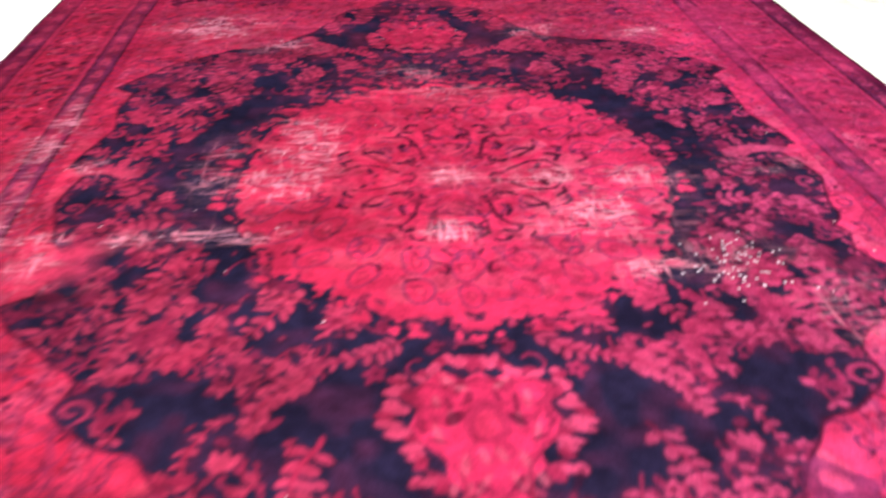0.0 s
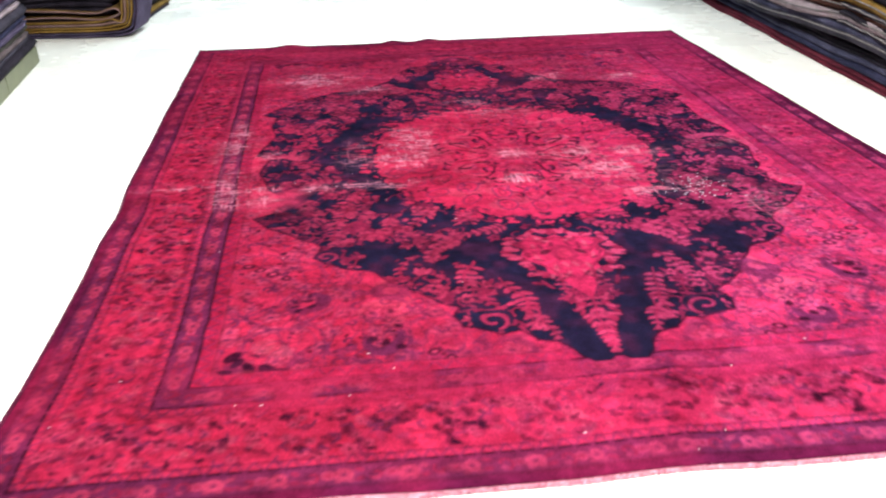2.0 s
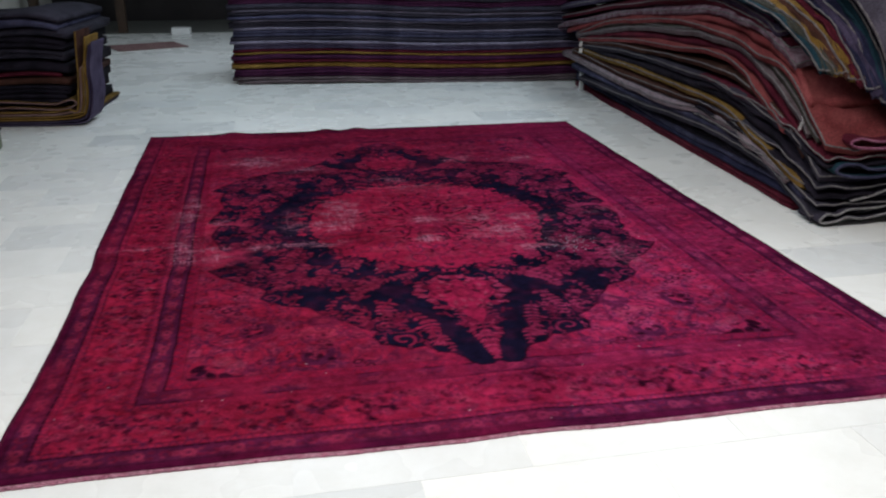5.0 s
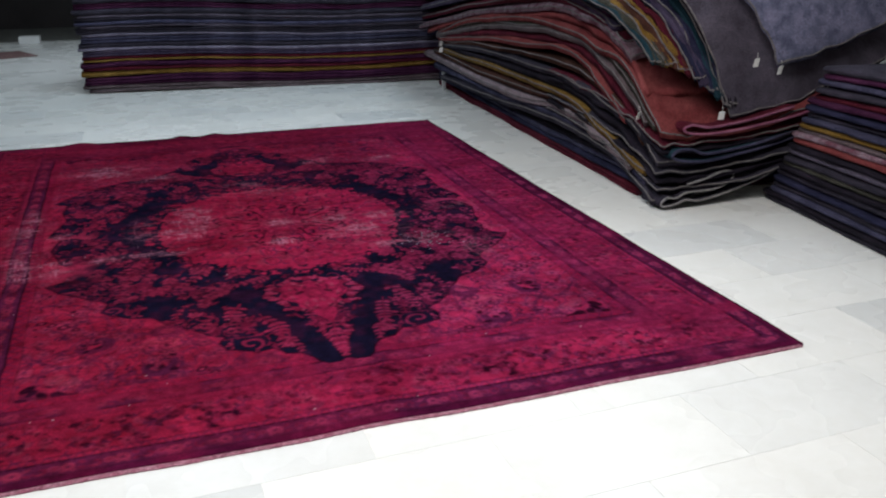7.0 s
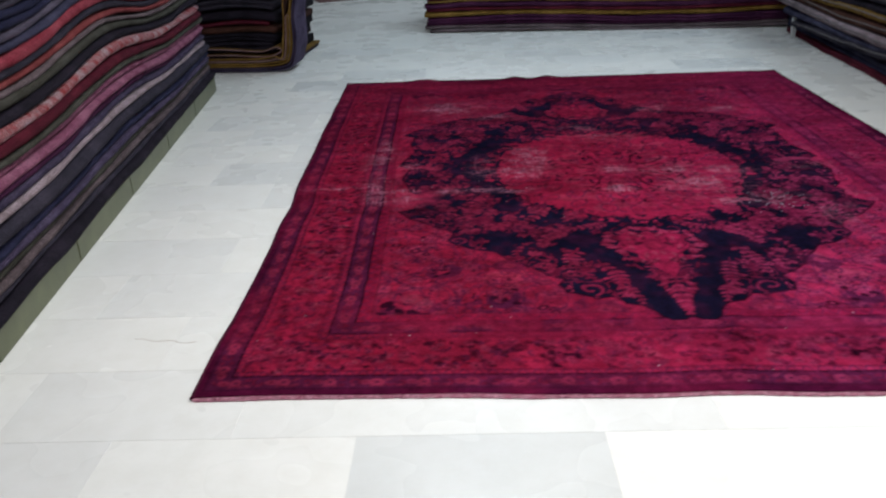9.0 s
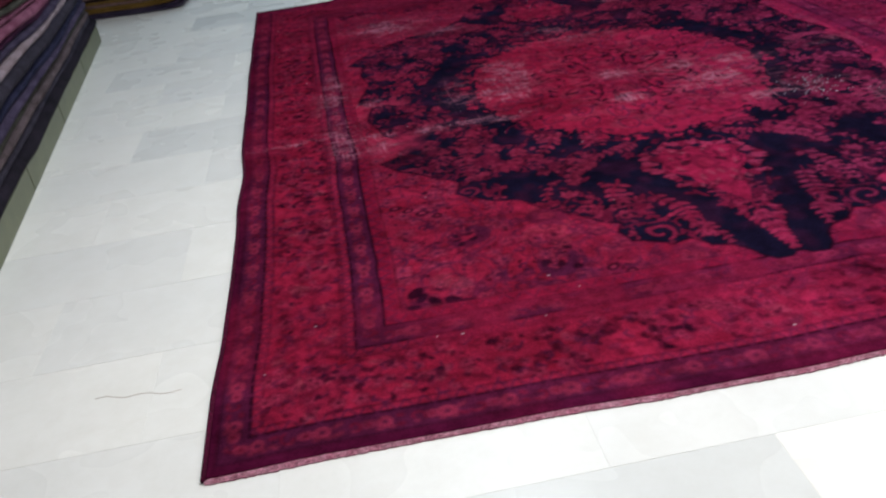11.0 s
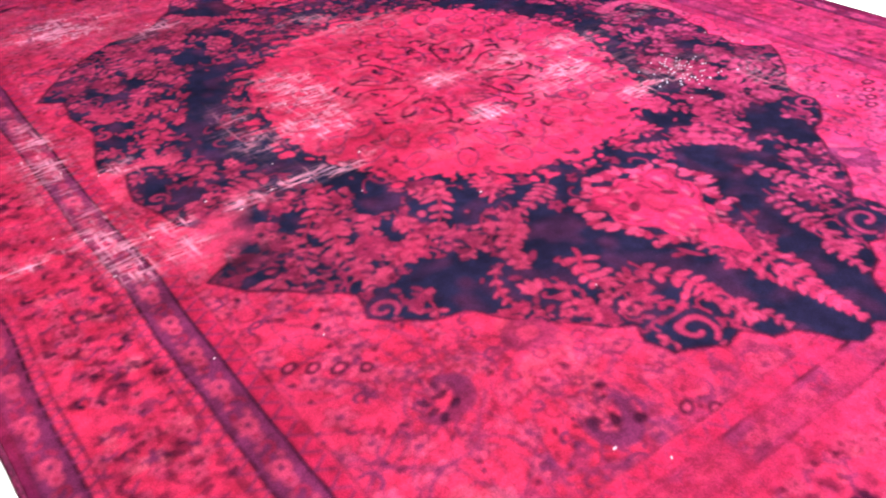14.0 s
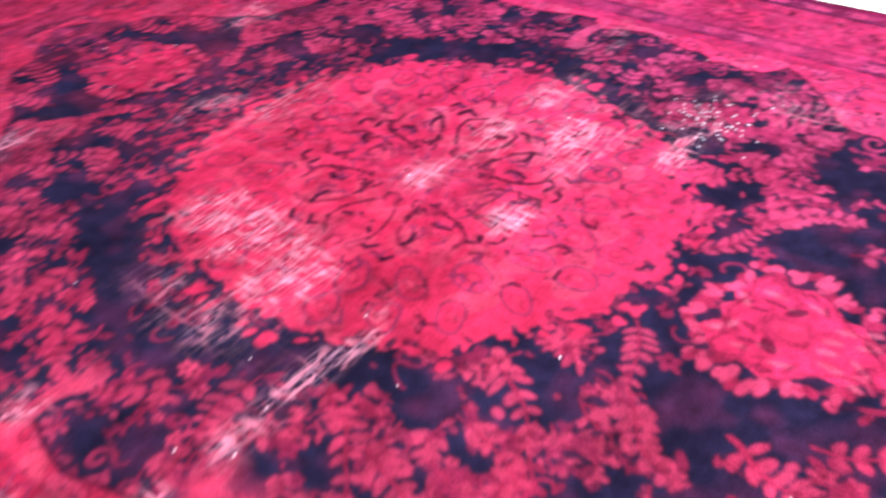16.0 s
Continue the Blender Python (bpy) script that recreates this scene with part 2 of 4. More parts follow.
def window(x0, y0, x1, y1):
    i0, i1 = max(0, int(x0 / CELL)), min(QW, int(x1 / CELL) + 2)
    j0, j1 = max(0, int(y0 / CELL)), min(QH, int(y1 / CELL) + 2)
    return (slice(j0, j1), slice(i0, i1)) if i1 > i0 and j1 > j0 else None


def lay(w, mask, colour, strength=1.0):
    m = (np.clip(mask, 0, 1) * strength)[..., None]
    quarter[w] = quarter[w] * (1 - m) + np.array(colour) * m


def oval(x, y, a, b, turn, colour, strength=1.0, pointed=0.0):
    r = max(a, b) * 1.2
    w = window(x - r, y - r, x + r, y + r)
    if w is None:
        return
    dx, dy = gx[w] - x, gy[w] - y
    c, s = math.cos(turn), math.sin(turn)
    u, v = (dx * c + dy * s) / a, (-dx * s + dy * c) / b
    q = np.sqrt(u * u + v * v * (1 + pointed * u))
    lay(w, (1 - q) * min(a, b) / CELL * 0.8 + 0.5, colour, strength)


def stroke(points, width, colour, strength=1.0):
    for (x0, y0), (x1, y1) in zip(points, points[1:]):
        w = window(min(x0, x1) - width, min(y0, y1) - width, max(x0, x1) + width, max(y0, y1) + width)
        if w is None:
            continue
        ex, ey = x1 - x0, y1 - y0
        k = np.clip(((gx[w] - x0) * ex + (gy[w] - y0) * ey) / max(1e-9, ex * ex + ey * ey), 0, 1)
        d = np.hypot(gx[w] - x0 - k * ex, gy[w] - y0 - k * ey)
        lay(w, (width / 2 - d) / CELL + 0.5, colour, strength)


def flower(x, y, r, petals, colour, heart=INK, edge=None, turn=0.0):
    for k in range(petals):
        g = turn + 2 * math.pi * k / petals
        if edge:
            oval(x + r * 0.6 * math.cos(g), y + r * 0.6 * math.sin(g), r * 0.62, r * 0.46, g, edge)
    for k in range(petals):
        g = turn + 2 * math.pi * k / petals
        oval(x + r * 0.58 * math.cos(g), y + r * 0.58 * math.sin(g), r * 0.5, r * 0.34, g, colour)
    oval(x, y, r * 0.3, r * 0.3, 0, heart, 0.8)


def spray(x0, y0, x1, y1, n, size, colour, bend=0.0):
    """A stem with pairs of leaves."""
    px, py = -(y1 - y0), x1 - x0
    path = []
    for k in range(n + 1):
        f = k / n
        b = bend * math.sin(math.pi * f)
        path.append((x0 + (x1 - x0) * f + px * b, y0 + (y1 - y0) * f + py * b))
    stroke(path, 0.006, DEEP, 0.8)
    for k in range(1, n + 1):
        (ax, ay), (bx, by) = path[k - 1], path[k]
        g = math.atan2(by - ay, bx - ax)
        s = size * (1.1 - 0.5 * k / n) * rng.uniform(0.8, 1.2)
        for side in (-1, 1):
            h = g + side * rng.uniform(0.7, 1.1)
            oval(bx + 1.3 * s * math.cos(h), by + 1.3 * s * math.sin(h), s, s * 0.55, h, colour, rng.uniform(0.75, 1), 0.3)
    oval(path[-1][0], path[-1][1], size * 0.7, size * 0.45, math.atan2(y1 - y0, x1 - x0), colour)


def curl(x, y, r, turns, start, width, colour, hand=1):
    pts = [(x + r * (1 - 0.75 * k / 24) * math.cos(start + hand * turns * 2 * math.pi * k / 24),
            y + r * (1 - 0.75 * k / 24) * math.sin(start + hand * turns * 2 * math.pi * k / 24)) for k in range(25)]
    stroke(pts, width, colour)


def inside(poly):
    m = np.zeros(gx.shape, bool)
    for (x0, y0), (x1, y1) in zip(poly, poly[1:] + poly[:1]):
        if y0 != y1:
            m ^= ((gy >= min(y0, y1)) & (gy < max(y0, y1))) & (gx < x0 + (gy - y0) * (x1 - x0) / (y1 - y0))
    return m


whole = (slice(None), slice(None))
for k in range(170):
    x, y = rng.uniform(0, 1.1), rng.uniform(0.0, 1.65)
    q = rng.uniform(0.03, 0.1)
    oval(x, y, q, q * rng.uniform(0.4, 0.8), rng.uniform(0, 3), (DEEP, PINK, (0.15, 0.003, 0.014), (0.23, 0.008, 0.034))[k % 4], rng.uniform(0.15, 0.4))
# the field: vines, scrolls, rows of rosettes and specks
for k in range(1350):
    x, y = rng.uniform(0, 1.06), rng.uniform(0, 1.62)
    q = rng.rand()
    if q < 0.42:
        oval(x, y, rng.uniform(0.006, 0.013), rng.uniform(0.004, 0.008), rng.uniform(0, 3), INK, rng.uniform(0.4, 1.0))
    elif q < 0.75:
        curl(x, y, rng.uniform(0.012, 0.035), 0.6, rng.uniform(0, 6), 0.007, (PURPLE, DEEP)[k % 2], rng.choice((-1, 1)))
    else:
        flower(x, y, rng.uniform(0.018, 0.032), 5, ROSE, PURPLE, DEEP)
for k in range(130):
    x, y, g = rng.uniform(0.3, 1.05), rng.uniform(0.7, 1.6), rng.uniform(0, 6.3)
    pts = [(x + 0.02 * i * math.cos(g + 0.25 * i), y + 0.02 * i * math.sin(g + 0.25 * i)) for i in range(12)]
    stroke(pts, 0.0075, PURPLE, 0.45)
for k in range(60):
    x, y = rng.uniform(0.1, 1.05), rng.uniform(1.5, 1.62)
    oval(x, y, rng.uniform(0.015, 0.05), rng.uniform(0.01, 0.02), rng.uniform(0, 3), (PURPLE, DEEP)[k % 2], rng.uniform(0.3, 0.7))
for x0, y0, x1, y1 in ((0.995, 1.0, 0.885, 1.095), (0.47, 1.545, 0.35, 1.65)):
    for k in range(4):
        x, y = x0 + (x1 - x0) * k / 3, y0 + (y1 - y0) * k / 3
        oval(x, y, 0.019, 0.015, 0.5, INK, 0.9)
        oval(x, y, 0.009, 0.007, 0.5, ROSE)
stroke([(1.03, 1.27), (0.98, 1.33), (0.92, 1.385), (0.86, 1.4), (0.81, 1.385), (0.785, 1.41), (0.77, 1.47), (0.75, 1.53), (0.68, 1.56), (0.56, 1.6)], 0.011, PURPLE, 0.6)
# two hooked leaves with dark hearts
for cx, cy, st, hand in ((0.83, 1.25, 0.3, 1), (0.6, 1.47, 3.6, -1)):
    for k in range(22):
        g = st + hand * math.pi * 1.2 * k / 21
        q = 0.01 + 0.017 * math.sin(math.pi * k / 21)
        oval(cx + 0.052 * math.cos(g), cy + 0.06 * math.sin(g), q * 0.9, q * 0.8, 0, PURPLE, 0.6)
    for k in range(5):
        oval(cx + rng.uniform(-0.05, 0.05), cy + rng.uniform(-0.06, 0.06), 0.016, 0.011, k, INK, 0.9)
for x, y, a in ((1.0, 1.505, 0.03), (0.985, 1.535, 0.024), (0.955, 1.56, 0.026), (0.9, 1.575, 0.034), (0.865, 1.585, 0.024), (1.01, 1.57, 0.02)):
    oval(x, y, a, a * 0.62, rng.uniform(0, 3), INK, 0.95)
for x, y in ((0.93, 1.47), (0.88, 1.5), (0.97, 1.6)):
    oval(x, y, 0.04, 0.026, rng.uniform(0, 3), PINK, 0.25)

# the medallion: a dark ground with a lobed rim, closer drawn in at the far end
OUTLINE = [(0, 1.625), (0.025, 1.65), (0.07, 1.65), (0.1, 1.615), (0.115, 1.57), (0.14, 1.54), (0.19, 1.525), (0.23, 1.47), (0.28, 1.48), (0.38, 1.44), (0.395, 1.39), (0.37, 1.34), (0.43, 1.3), (0.5, 1.22), (0.56, 1.15),
           (0.62, 1.085), (0.69, 1.05), (0.76, 1.02), (0.79, 0.97), (0.77, 0.89), (0.85, 0.81), (0.91, 0.76), (0.96, 0.71), (1.01, 0.64), (0.95, 0.6), (0.93, 0.55), (0.95, 0.49), (0.93, 0.44),
           (0.97, 0.38), (0.98, 0.31), (1.01, 0.2), (0.99, 0.11), (0.97, 0.06), (1.01, 0.0), (0, 0)]
FAR_RIM = [(0, 1.57), (0.1, 1.5), (0.18, 1.4), (0.27, 1.36), (0.35, 1.2), (0.4, 1.1), (0.47, 0.99), (0.56, 0.95), (0.68, 0.92), (0.78, 0.87), (0.88, 0.81), (0.97, 0.68), (1.03, 0.59),
           (0.97, 0.53), (0.98, 0.4), (0.97, 0.25), (1.0, 0.12), (1.03, 0.0), (0, 0)]
body, far_body = inside(OUTLINE), inside(FAR_RIM)
before = quarter.copy()
lay(whole, (body | far_body).astype(float), NAVY)
# plain dark grounds between the sprays: two ends and a radius each
VOIDS = [(0.21, 0.87, 0.24, 1.08, 0.075), (0.07, 0.78, 0.2, 0.85, 0.03), (0.2, 1.16, 0.13, 1.24, 0.06), (0.14, 1.28, 0.08, 1.5, 0.045), (0.08, 1.5, 0.055, 1.63, 0.046), (0.36, 0.72, 0.36, 0.75, 0.055),
         (0.52, 0.57, 0.53, 0.6, 0.05), (0.55, 0.95, 0.545, 1.05, 0.065), (0.65, 0.92, 0.65, 0.93, 0.035), (0.73, 0.52, 0.74, 0.55, 0.04), (0.83, 0.48, 0.84, 0.5, 0.025)]
VOIDS += [(0.5, 0.46, 0.64, 0.2, 0.05), (0.62, 0.26, 0.68, 0.1, 0.045), (0.73, 0.1, 0.74, 0.05, 0.035), (0.89, 0.25, 0.9, 0.27, 0.035), (0.94, 0.13, 0.95, 0.17, 0.03), (0.43, 0.74, 0.4, 0.78, 0.035),
          (0.32, 0.96, 0.44, 1.1, 0.022), (0.24, 1.25, 0.3, 1.33, 0.022), (0.7, 0.3, 0.75, 0.25, 0.03), (0.61, 1.03, 0.63, 1.06, 0.03)]


def void(x, y, more=0.0):
    for a, b, c, d, r in VOIDS:
        ex, ey = c - a, d - b
        k = min(1, max(0, ((x - a) * ex + (y - b) * ey) / (ex * ex + ey * ey + 1e-9)))
        if math.hypot(x - a - k * ex, y - b - k * ey) < r + more:
            return True
    return False


# leaf sprays that run out from the heart to the rim, and a filling of buds along short stems
for k in range(150):
    g, q = rng.uniform(0.02, 1.55), rng.uniform(0.66, 1.35)
    x, y, h = q * math.cos(g), q * math.sin(g), g + rng.uniform(-0.7, 0.7)
    long = rng.uniform(0.07, 0.15)
    x1, y1 = x + long * math.cos(h), y + long * math.sin(h)
    if not void(x, y) and not void(x1, y1) and not void((x + x1) / 2, (y + y1) / 2):
        spray(x, y, x1, y1, rng.randint(3, 6), rng.uniform(0.012, 0.019), (LEAF, DULL, LEAF, DULL)[k % 4], rng.uniform(-0.2, 0.2))
for k in range(2300):
    x, y = rng.uniform(0, 1.06), rng.uniform(0, 1.62)
    if void(x, y, 0.008) and rng.rand() < 0.97 or (x < 0.17 and 0.85 < y < 1.3):
        continue
    r, q = rng.uniform(0.007, 0.016), rng.rand()
    col = LEAF if q < 0.34 else DULL if q < 0.95 else ROSE
    if rng.rand() < 0.2:
        flower(x, y, r * 1.4, 5, col, INK)
    else:
        oval(x, y, r, r * rng.uniform(0.5, 0.75), rng.uniform(0, 3.1), col, rng.uniform(0.35, 1))
for k in range(420):
    x, y = rng.uniform(0, 1.05), rng.uniform(0, 1.6)
    if not void(x, y):
        oval(x, y, rng.uniform(0.008, 0.02), rng.uniform(0.006, 0.012), rng.uniform(0, 3), NAVY, 0.9)
for k in range(150):
    x, y = rng.uniform(0.1, 1.0), rng.uniform(0, 1.5)
    if not void(x, y):
        curl(x, y, rng.uniform(0.02, 0.045), 0.5, rng.uniform(0, 6), 0.006, DULL, rng.choice((-1, 1)))
for a, b, c, d, n, s, col, bend in ((0.37, 0.63, 0.49, 0.8, 6, 0.019, LEAF, 0.05), (0.49, 0.8, 0.7, 0.86, 6, 0.018, LEAF, -0.1), (0.13, 0.79, 0.29, 0.88, 7, 0.016, LEAF, 0.08), (0.29, 0.88, 0.41, 1.03, 7, 0.02, LEAF, -0.1),
                                    (0.29, 1.06, 0.33, 1.3, 8, 0.017, LEAF, -0.08), (0.52, 0.67, 0.6, 0.85, 6, 0.018, LEAF, 0.1), (0.67, 0.58, 0.73, 0.86, 9, 0.018, LEAF, -0.08), (0.24, 1.18, 0.19, 1.46, 9, 0.017, LEAF, 0.06),
                                    (0.3, 1.2, 0.24, 1.42, 8, 0.015, DULL, -0.1), (0.6, 0.4, 0.8, 0.62, 8, 0.018, LEAF, 0.12), (0.66, 0.3, 0.92, 0.36, 8, 0.017, LEAF, -0.1), (0.76, 0.2, 0.86, 0.05, 6, 0.017, LEAF, 0.1),
                                    (0.33, 0.67, 0.43, 0.62, 4, 0.016, ROSE, 0.0), (0.0, 1.3, 0.0, 1.6, 9, 0.014, LEAF, 0.0), (0.17, 1.38, 0.14, 1.52, 5, 0.015, LEAF, 0.0)):
    spray(a, b, c, d, n, s, col, bend)
# the tulip bud, the plain berries round the heart and the stem of the tip
for g in (-0.5, 0.0, 0.5):
    oval(0.455 + 0.03 * math.sin(g), 1.11 - 0.03 * math.cos(g) + 0.03, 0.028, 0.01, 1.25 + g, LEAF, 0.95)
for k in range(13):
    f = k / 12
    oval(0.062 * (1 - f) * rng.uniform(0.5, 1.0), 1.35 + 0.25 * f, 0.016, 0.007, rng.uniform(0.5, 1.1), (ROSE, DEEP)[k % 2], 0.85)
# the rose palmette: a ragged crown over a flame-shaped body that runs into the stem
for k in range(30):
    g = math.pi * (k + 0.5) / 30 - math.pi / 2
    q = 1.0 + 0.1 * math.sin(9 * g + 0.6) + rng.uniform(-0.08, 0.08)
    oval(0.165 * q * math.cos(g), 1.01 + (0.14 if g < 0 else 0.19) * q * math.sin(g), rng.uniform(0.014, 0.024), 0.011, g + rng.uniform(-0.6, 0.6), (ROSE, DEEP)[k % 3 == 0], 0.9)
flame = inside([(0, 0.9), (0.03, 0.92), (0.06, 0.905), (0.1, 0.93), (0.125, 0.965), (0.12, 1.0), (0.14, 1.04), (0.11, 1.09), (0.075, 1.12), (0.085, 1.16), (0.05, 1.2), (0.035, 1.27), (0.02, 1.3), (0.0, 1.34)])
lay(whole, flame.astype(float), (0.205, 0.006, 0.03))
for k in range(40):
    x, y = rng.uniform(0, 0.13), rng.uniform(0.93, 1.24)
    oval(x, y, rng.uniform(0.012, 0.03), 0.007, rng.uniform(0, 3), (DEEP, PINK, INK, DEEP)[k % 4], 0.6)
oval(0.0, 1.04, 0.04, 0.06, 0, DEEP, 0.75)
oval(0.0, 1.05, 0.022, 0.036, 0, RED, 0.9)
oval(0.055, 1.03, 0.022, 0.013, 0.9, INK, 0.8)
stroke([(0.0, 0.915), (0.06, 0.94), (0.1, 0.935), (0.125, 0.97), (0.1, 1.0)], 0.009, DEEP, 0.9)
stroke([(0.12, 1.08), (0.085, 1.1), (0.06, 1.16), (0.05, 1.22)], 0.009, DEEP, 0.9)
for x, y, r in ((0.3, 1.415, 0.055), (0.755, 0.96, 0.045), (0.96, 0.22, 0.035)):
    oval(x, y, r * 1.1, r * 0.9, 0.6, NAVY)
    curl(x, y, r * 0.8, 1.0, 2.0, 0.011, (0.1, 0.006, 0.024))
ground = quarter.copy()
# at the far end leaves close over the stem
for k in range(130):
    x, y = rng.uniform(0, 0.16), rng.uniform(1.13, 1.55)
    oval(x, y, rng.uniform(0.014, 0.028), rng.uniform(0.009, 0.015), rng.uniform(0, 3), (NAVY, DEEP, NAVY, PURPLE, NAVY)[k % 5], 0.95)
far_ground, quarter = quarter, ground
near_quarter, far_quarter = np.where(body[..., None], ground, before), np.where(far_body[..., None], far_ground, before)
quarter = far_quarter
stroke(FAR_RIM[:-1], 0.009, INK, 0.8)
quarter = near_quarter
stroke(OUTLINE[:-1], 0.009, INK, 0.85)
# a five-sided bud that hangs on the rim, and the pointed dark leaf beside the bay
lay(whole, inside([(0.505, 1.2), (0.555, 1.16), (0.615, 1.2), (0.61, 1.25), (0.565, 1.285), (0.51, 1.26)]).astype(float), PURPLE, 0.75)
oval(0.56, 1.215, 0.024, 0.02, 0.6, ROSE, 0.9)
lay(whole, inside([(0.84, 0.57), (0.92, 0.585), (1.015, 0.64), (0.95, 0.655), (0.86, 0.66)]).astype(float), NAVY, 0.4)
# a pale leaf that cuts into the rim
for k in range(8):
    oval(1.0 - 0.025 * k, 0.045 - 0.03 * math.sin(0.4 * k), 0.028, 0.014 + 0.002 * k, -0.2, (0.2, 0.011, 0.038), 0.5)

# the round heart, woven as a layer of its own
quarter = np.empty((QH, QW, 3))
quarter[:] = (0.2, 0.006, 0.028)
rr = np.hypot(gx / 0.55, gy / 0.61)
edge_r = 0.97 + 0.07 * smooth_field(gx.shape, (46, 34), 41) + 0.07 * smooth_field(gx.shape, (130, 100), 42)
for k in range(60):
    g, q = rng.uniform(0, 1.57), rng.uniform(0.0, 0.56)
    oval(q * math.cos(g), q * math.sin(g), rng.uniform(0.03, 0.07), rng.uniform(0.02, 0.04), rng.uniform(0, 3), (PINK, DEEP, (0.17, 0.004, 0.02))[k % 3], 0.3)
# an eight-petalled star between rings of small palmettes
for radius, count, long, wide in ((0.5, 6, 0.05, 0.036), (0.4, 5, 0.055, 0.04)):
    for k in range(count + 1):
        g = math.pi / 2 * k / count
        x, y = radius * math.cos(g), radius * 1.08 * math.sin(g)
        oval(x, y, long, wide, g, PURPLE, 0.75)
        oval(x, y, long - 0.009, wide - 0.009, g, (0.2, 0.006, 0.028))
        oval(x, y, long * 0.45, wide * 0.4, g + 0.6, DEEP, 0.7)
        oval(x, y, long * 0.25, wide * 0.22, g, (0.205, 0.008, 0.03))
for k in range(3):
    g = math.pi / 4 * k
    for turn in (-0.34, 0.34):
        stroke([(q * math.cos(g + turn * w), q * 1.08 * math.sin(g + turn * w)) for q, w in ((0.13, 0.35), (0.17, 0.75), (0.22, 0.9), (0.27, 0.75), (0.305, 0.3))], 0.012, INK, 0.85)
    for q, h in ((0.3, 1.3), (0.33, -1.3), (0.21, 0.5), (0.24, -0.5)):
        x, y = q * math.cos(g + 0.2 * h), q * math.sin(g + 0.2 * h)
        stroke([(x, y), (x + 0.022 * math.cos(g + h), y + 0.022 * math.sin(g + h)), (x + 0.042 * math.cos(g + 1.6 * h), y + 0.042 * math.sin(g + 1.6 * h))], 0.015, INK, 0.95)
for k in range(50):
    g, q = rng.uniform(0, 1.57), rng.uniform(0.05, 0.56)
    x, y, h = q * math.cos(g), q * math.sin(g), rng.uniform(0, 6)
    stroke([(x, y), (x + 0.02 * math.cos(h), y + 0.02 * math.sin(h)), (x + 0.034 * math.cos(h + 0.7), y + 0.034 * math.sin(h + 0.7))], 0.011, (INK, PURPLE)[k % 2], 0.8)
for k in range(150):
    g, q = rng.uniform(0, 1.57), rng.uniform(0.05, 0.58)
    oval(q * math.cos(g), q * math.sin(g), rng.uniform(0.008, 0.02), 0.007, rng.uniform(0, 3), ROSE if k % 2 else DEEP, 0.6)
heart, heart_mask = quarter, np.clip((edge_r - rr) * 0.58 / CELL + 0.5, 0, 1)
for k in range(34):
    g, q = rng.uniform(0, 1.57), rng.uniform(0.99, 1.14)
    quarter = np.dstack([heart_mask] * 3)
    e = rng.uniform(0.01, 0.021)
    oval(0.55 * q * math.cos(g), 0.61 * q * math.sin(g), e, e * rng.uniform(0.5, 0.8), rng.uniform(0, 3), (1, 1, 1) if q > 1.03 else (0, 0, 0), 0.9)
    heart_mask = quarter[..., 0]
quarter = near_quarter

# the borders, by the distance from the edge
dist = np.minimum(HX - gx, HY - 0.012 - gy)
tip, tip_dye = body & (gy > 1.5), quarter.copy()


def band(d0, d1, colour, strength=1.0):
    lay(whole, np.minimum(dist - d0, d1 - dist) / CELL + 0.5, colour, strength)


band(-0.1, 0.455, RED)
band(0.41, 0.45, (0.15, 0.0038, 0.02))
band(0.335, 0.41, PURPLE)
band(0.115, 0.30, (0.205, 0.0062, 0.027))
band(0.02, 0.09, PURPLE)
band(-0.1, 0.02, (0.055, 0.0035, 0.02))
for d, q in ((0.455, 0.5), (0.41, 1), (0.335, 1), (0.30, 0.6), (0.31, 0.5), (0.115, 0.6), (0.09, 1), (0.022, 0.6)):
    band(d - 0.004, d + 0.004, INK, q)


def border_spots(lo, hi, step, make):
    """Places along the strip between two distances from the edge, on both sides of the quarter."""
    mid = (lo + hi) / 2
    y = 0.0
    while y < HY - 0.012 - mid:
        make(HX - mid, y, math.pi / 2)
        y += step
    x = 0.0
    while x < HX - mid:
        make(x, HY - 0.012 - mid, 0.0)
        x += step


count = [0]


def guard(x, y, g):
    count[0] += 1
    c, q = count[0] % 4, rng.uniform(0.75, 1.2)
    if c == 0:
        oval(x, y, 0.021 * q, 0.019, g, ROSE, 0.85)
        oval(x, y, 0.007, 0.006, g, PURPLE)
        for e in (-0.026, 0.026):
            oval(x + 0.018 * math.sin(g) - e * math.cos(g) * 0.5, y + 0.018 * math.cos(g) - e * math.sin(g) * 0.5, 0.009, 0.007, g, LEAF, 0.7)
    elif c == 1:
        oval(x, y, 0.02 * q, 0.014, g, ROSE, rng.uniform(0.4, 0.95))
        oval(x, y, 0.006, 0.005, g, DEEP)
    elif c == 2:
        curl(x, y, 0.02 * q, 0.7, rng.uniform(0, 6), 0.006, DEEP)
        oval(x + 0.014 * math.sin(g), y + 0.014 * math.cos(g), 0.008, 0.006, g, LEAF, 0.7)
    else:
        for e in (-0.014, 0.014):
            oval(x + e * math.sin(g), y + e * math.cos(g), 0.013 * q, 0.007, g + rng.uniform(-0.6, 0.6), DEEP if rng.rand() < 0.6 else LEAF, 0.8)


def triangle(x, y, g):
    c, s = math.cos(g), math.sin(g)
    stroke([(x - 0.02 * c - 0.015 * s, y - 0.02 * s - 0.015 * c), (x + 0.015 * s, y + 0.015 * c), (x + 0.02 * c - 0.015 * s, y + 0.02 * s - 0.015 * c)], 0.006, PURPLE, 0.85)


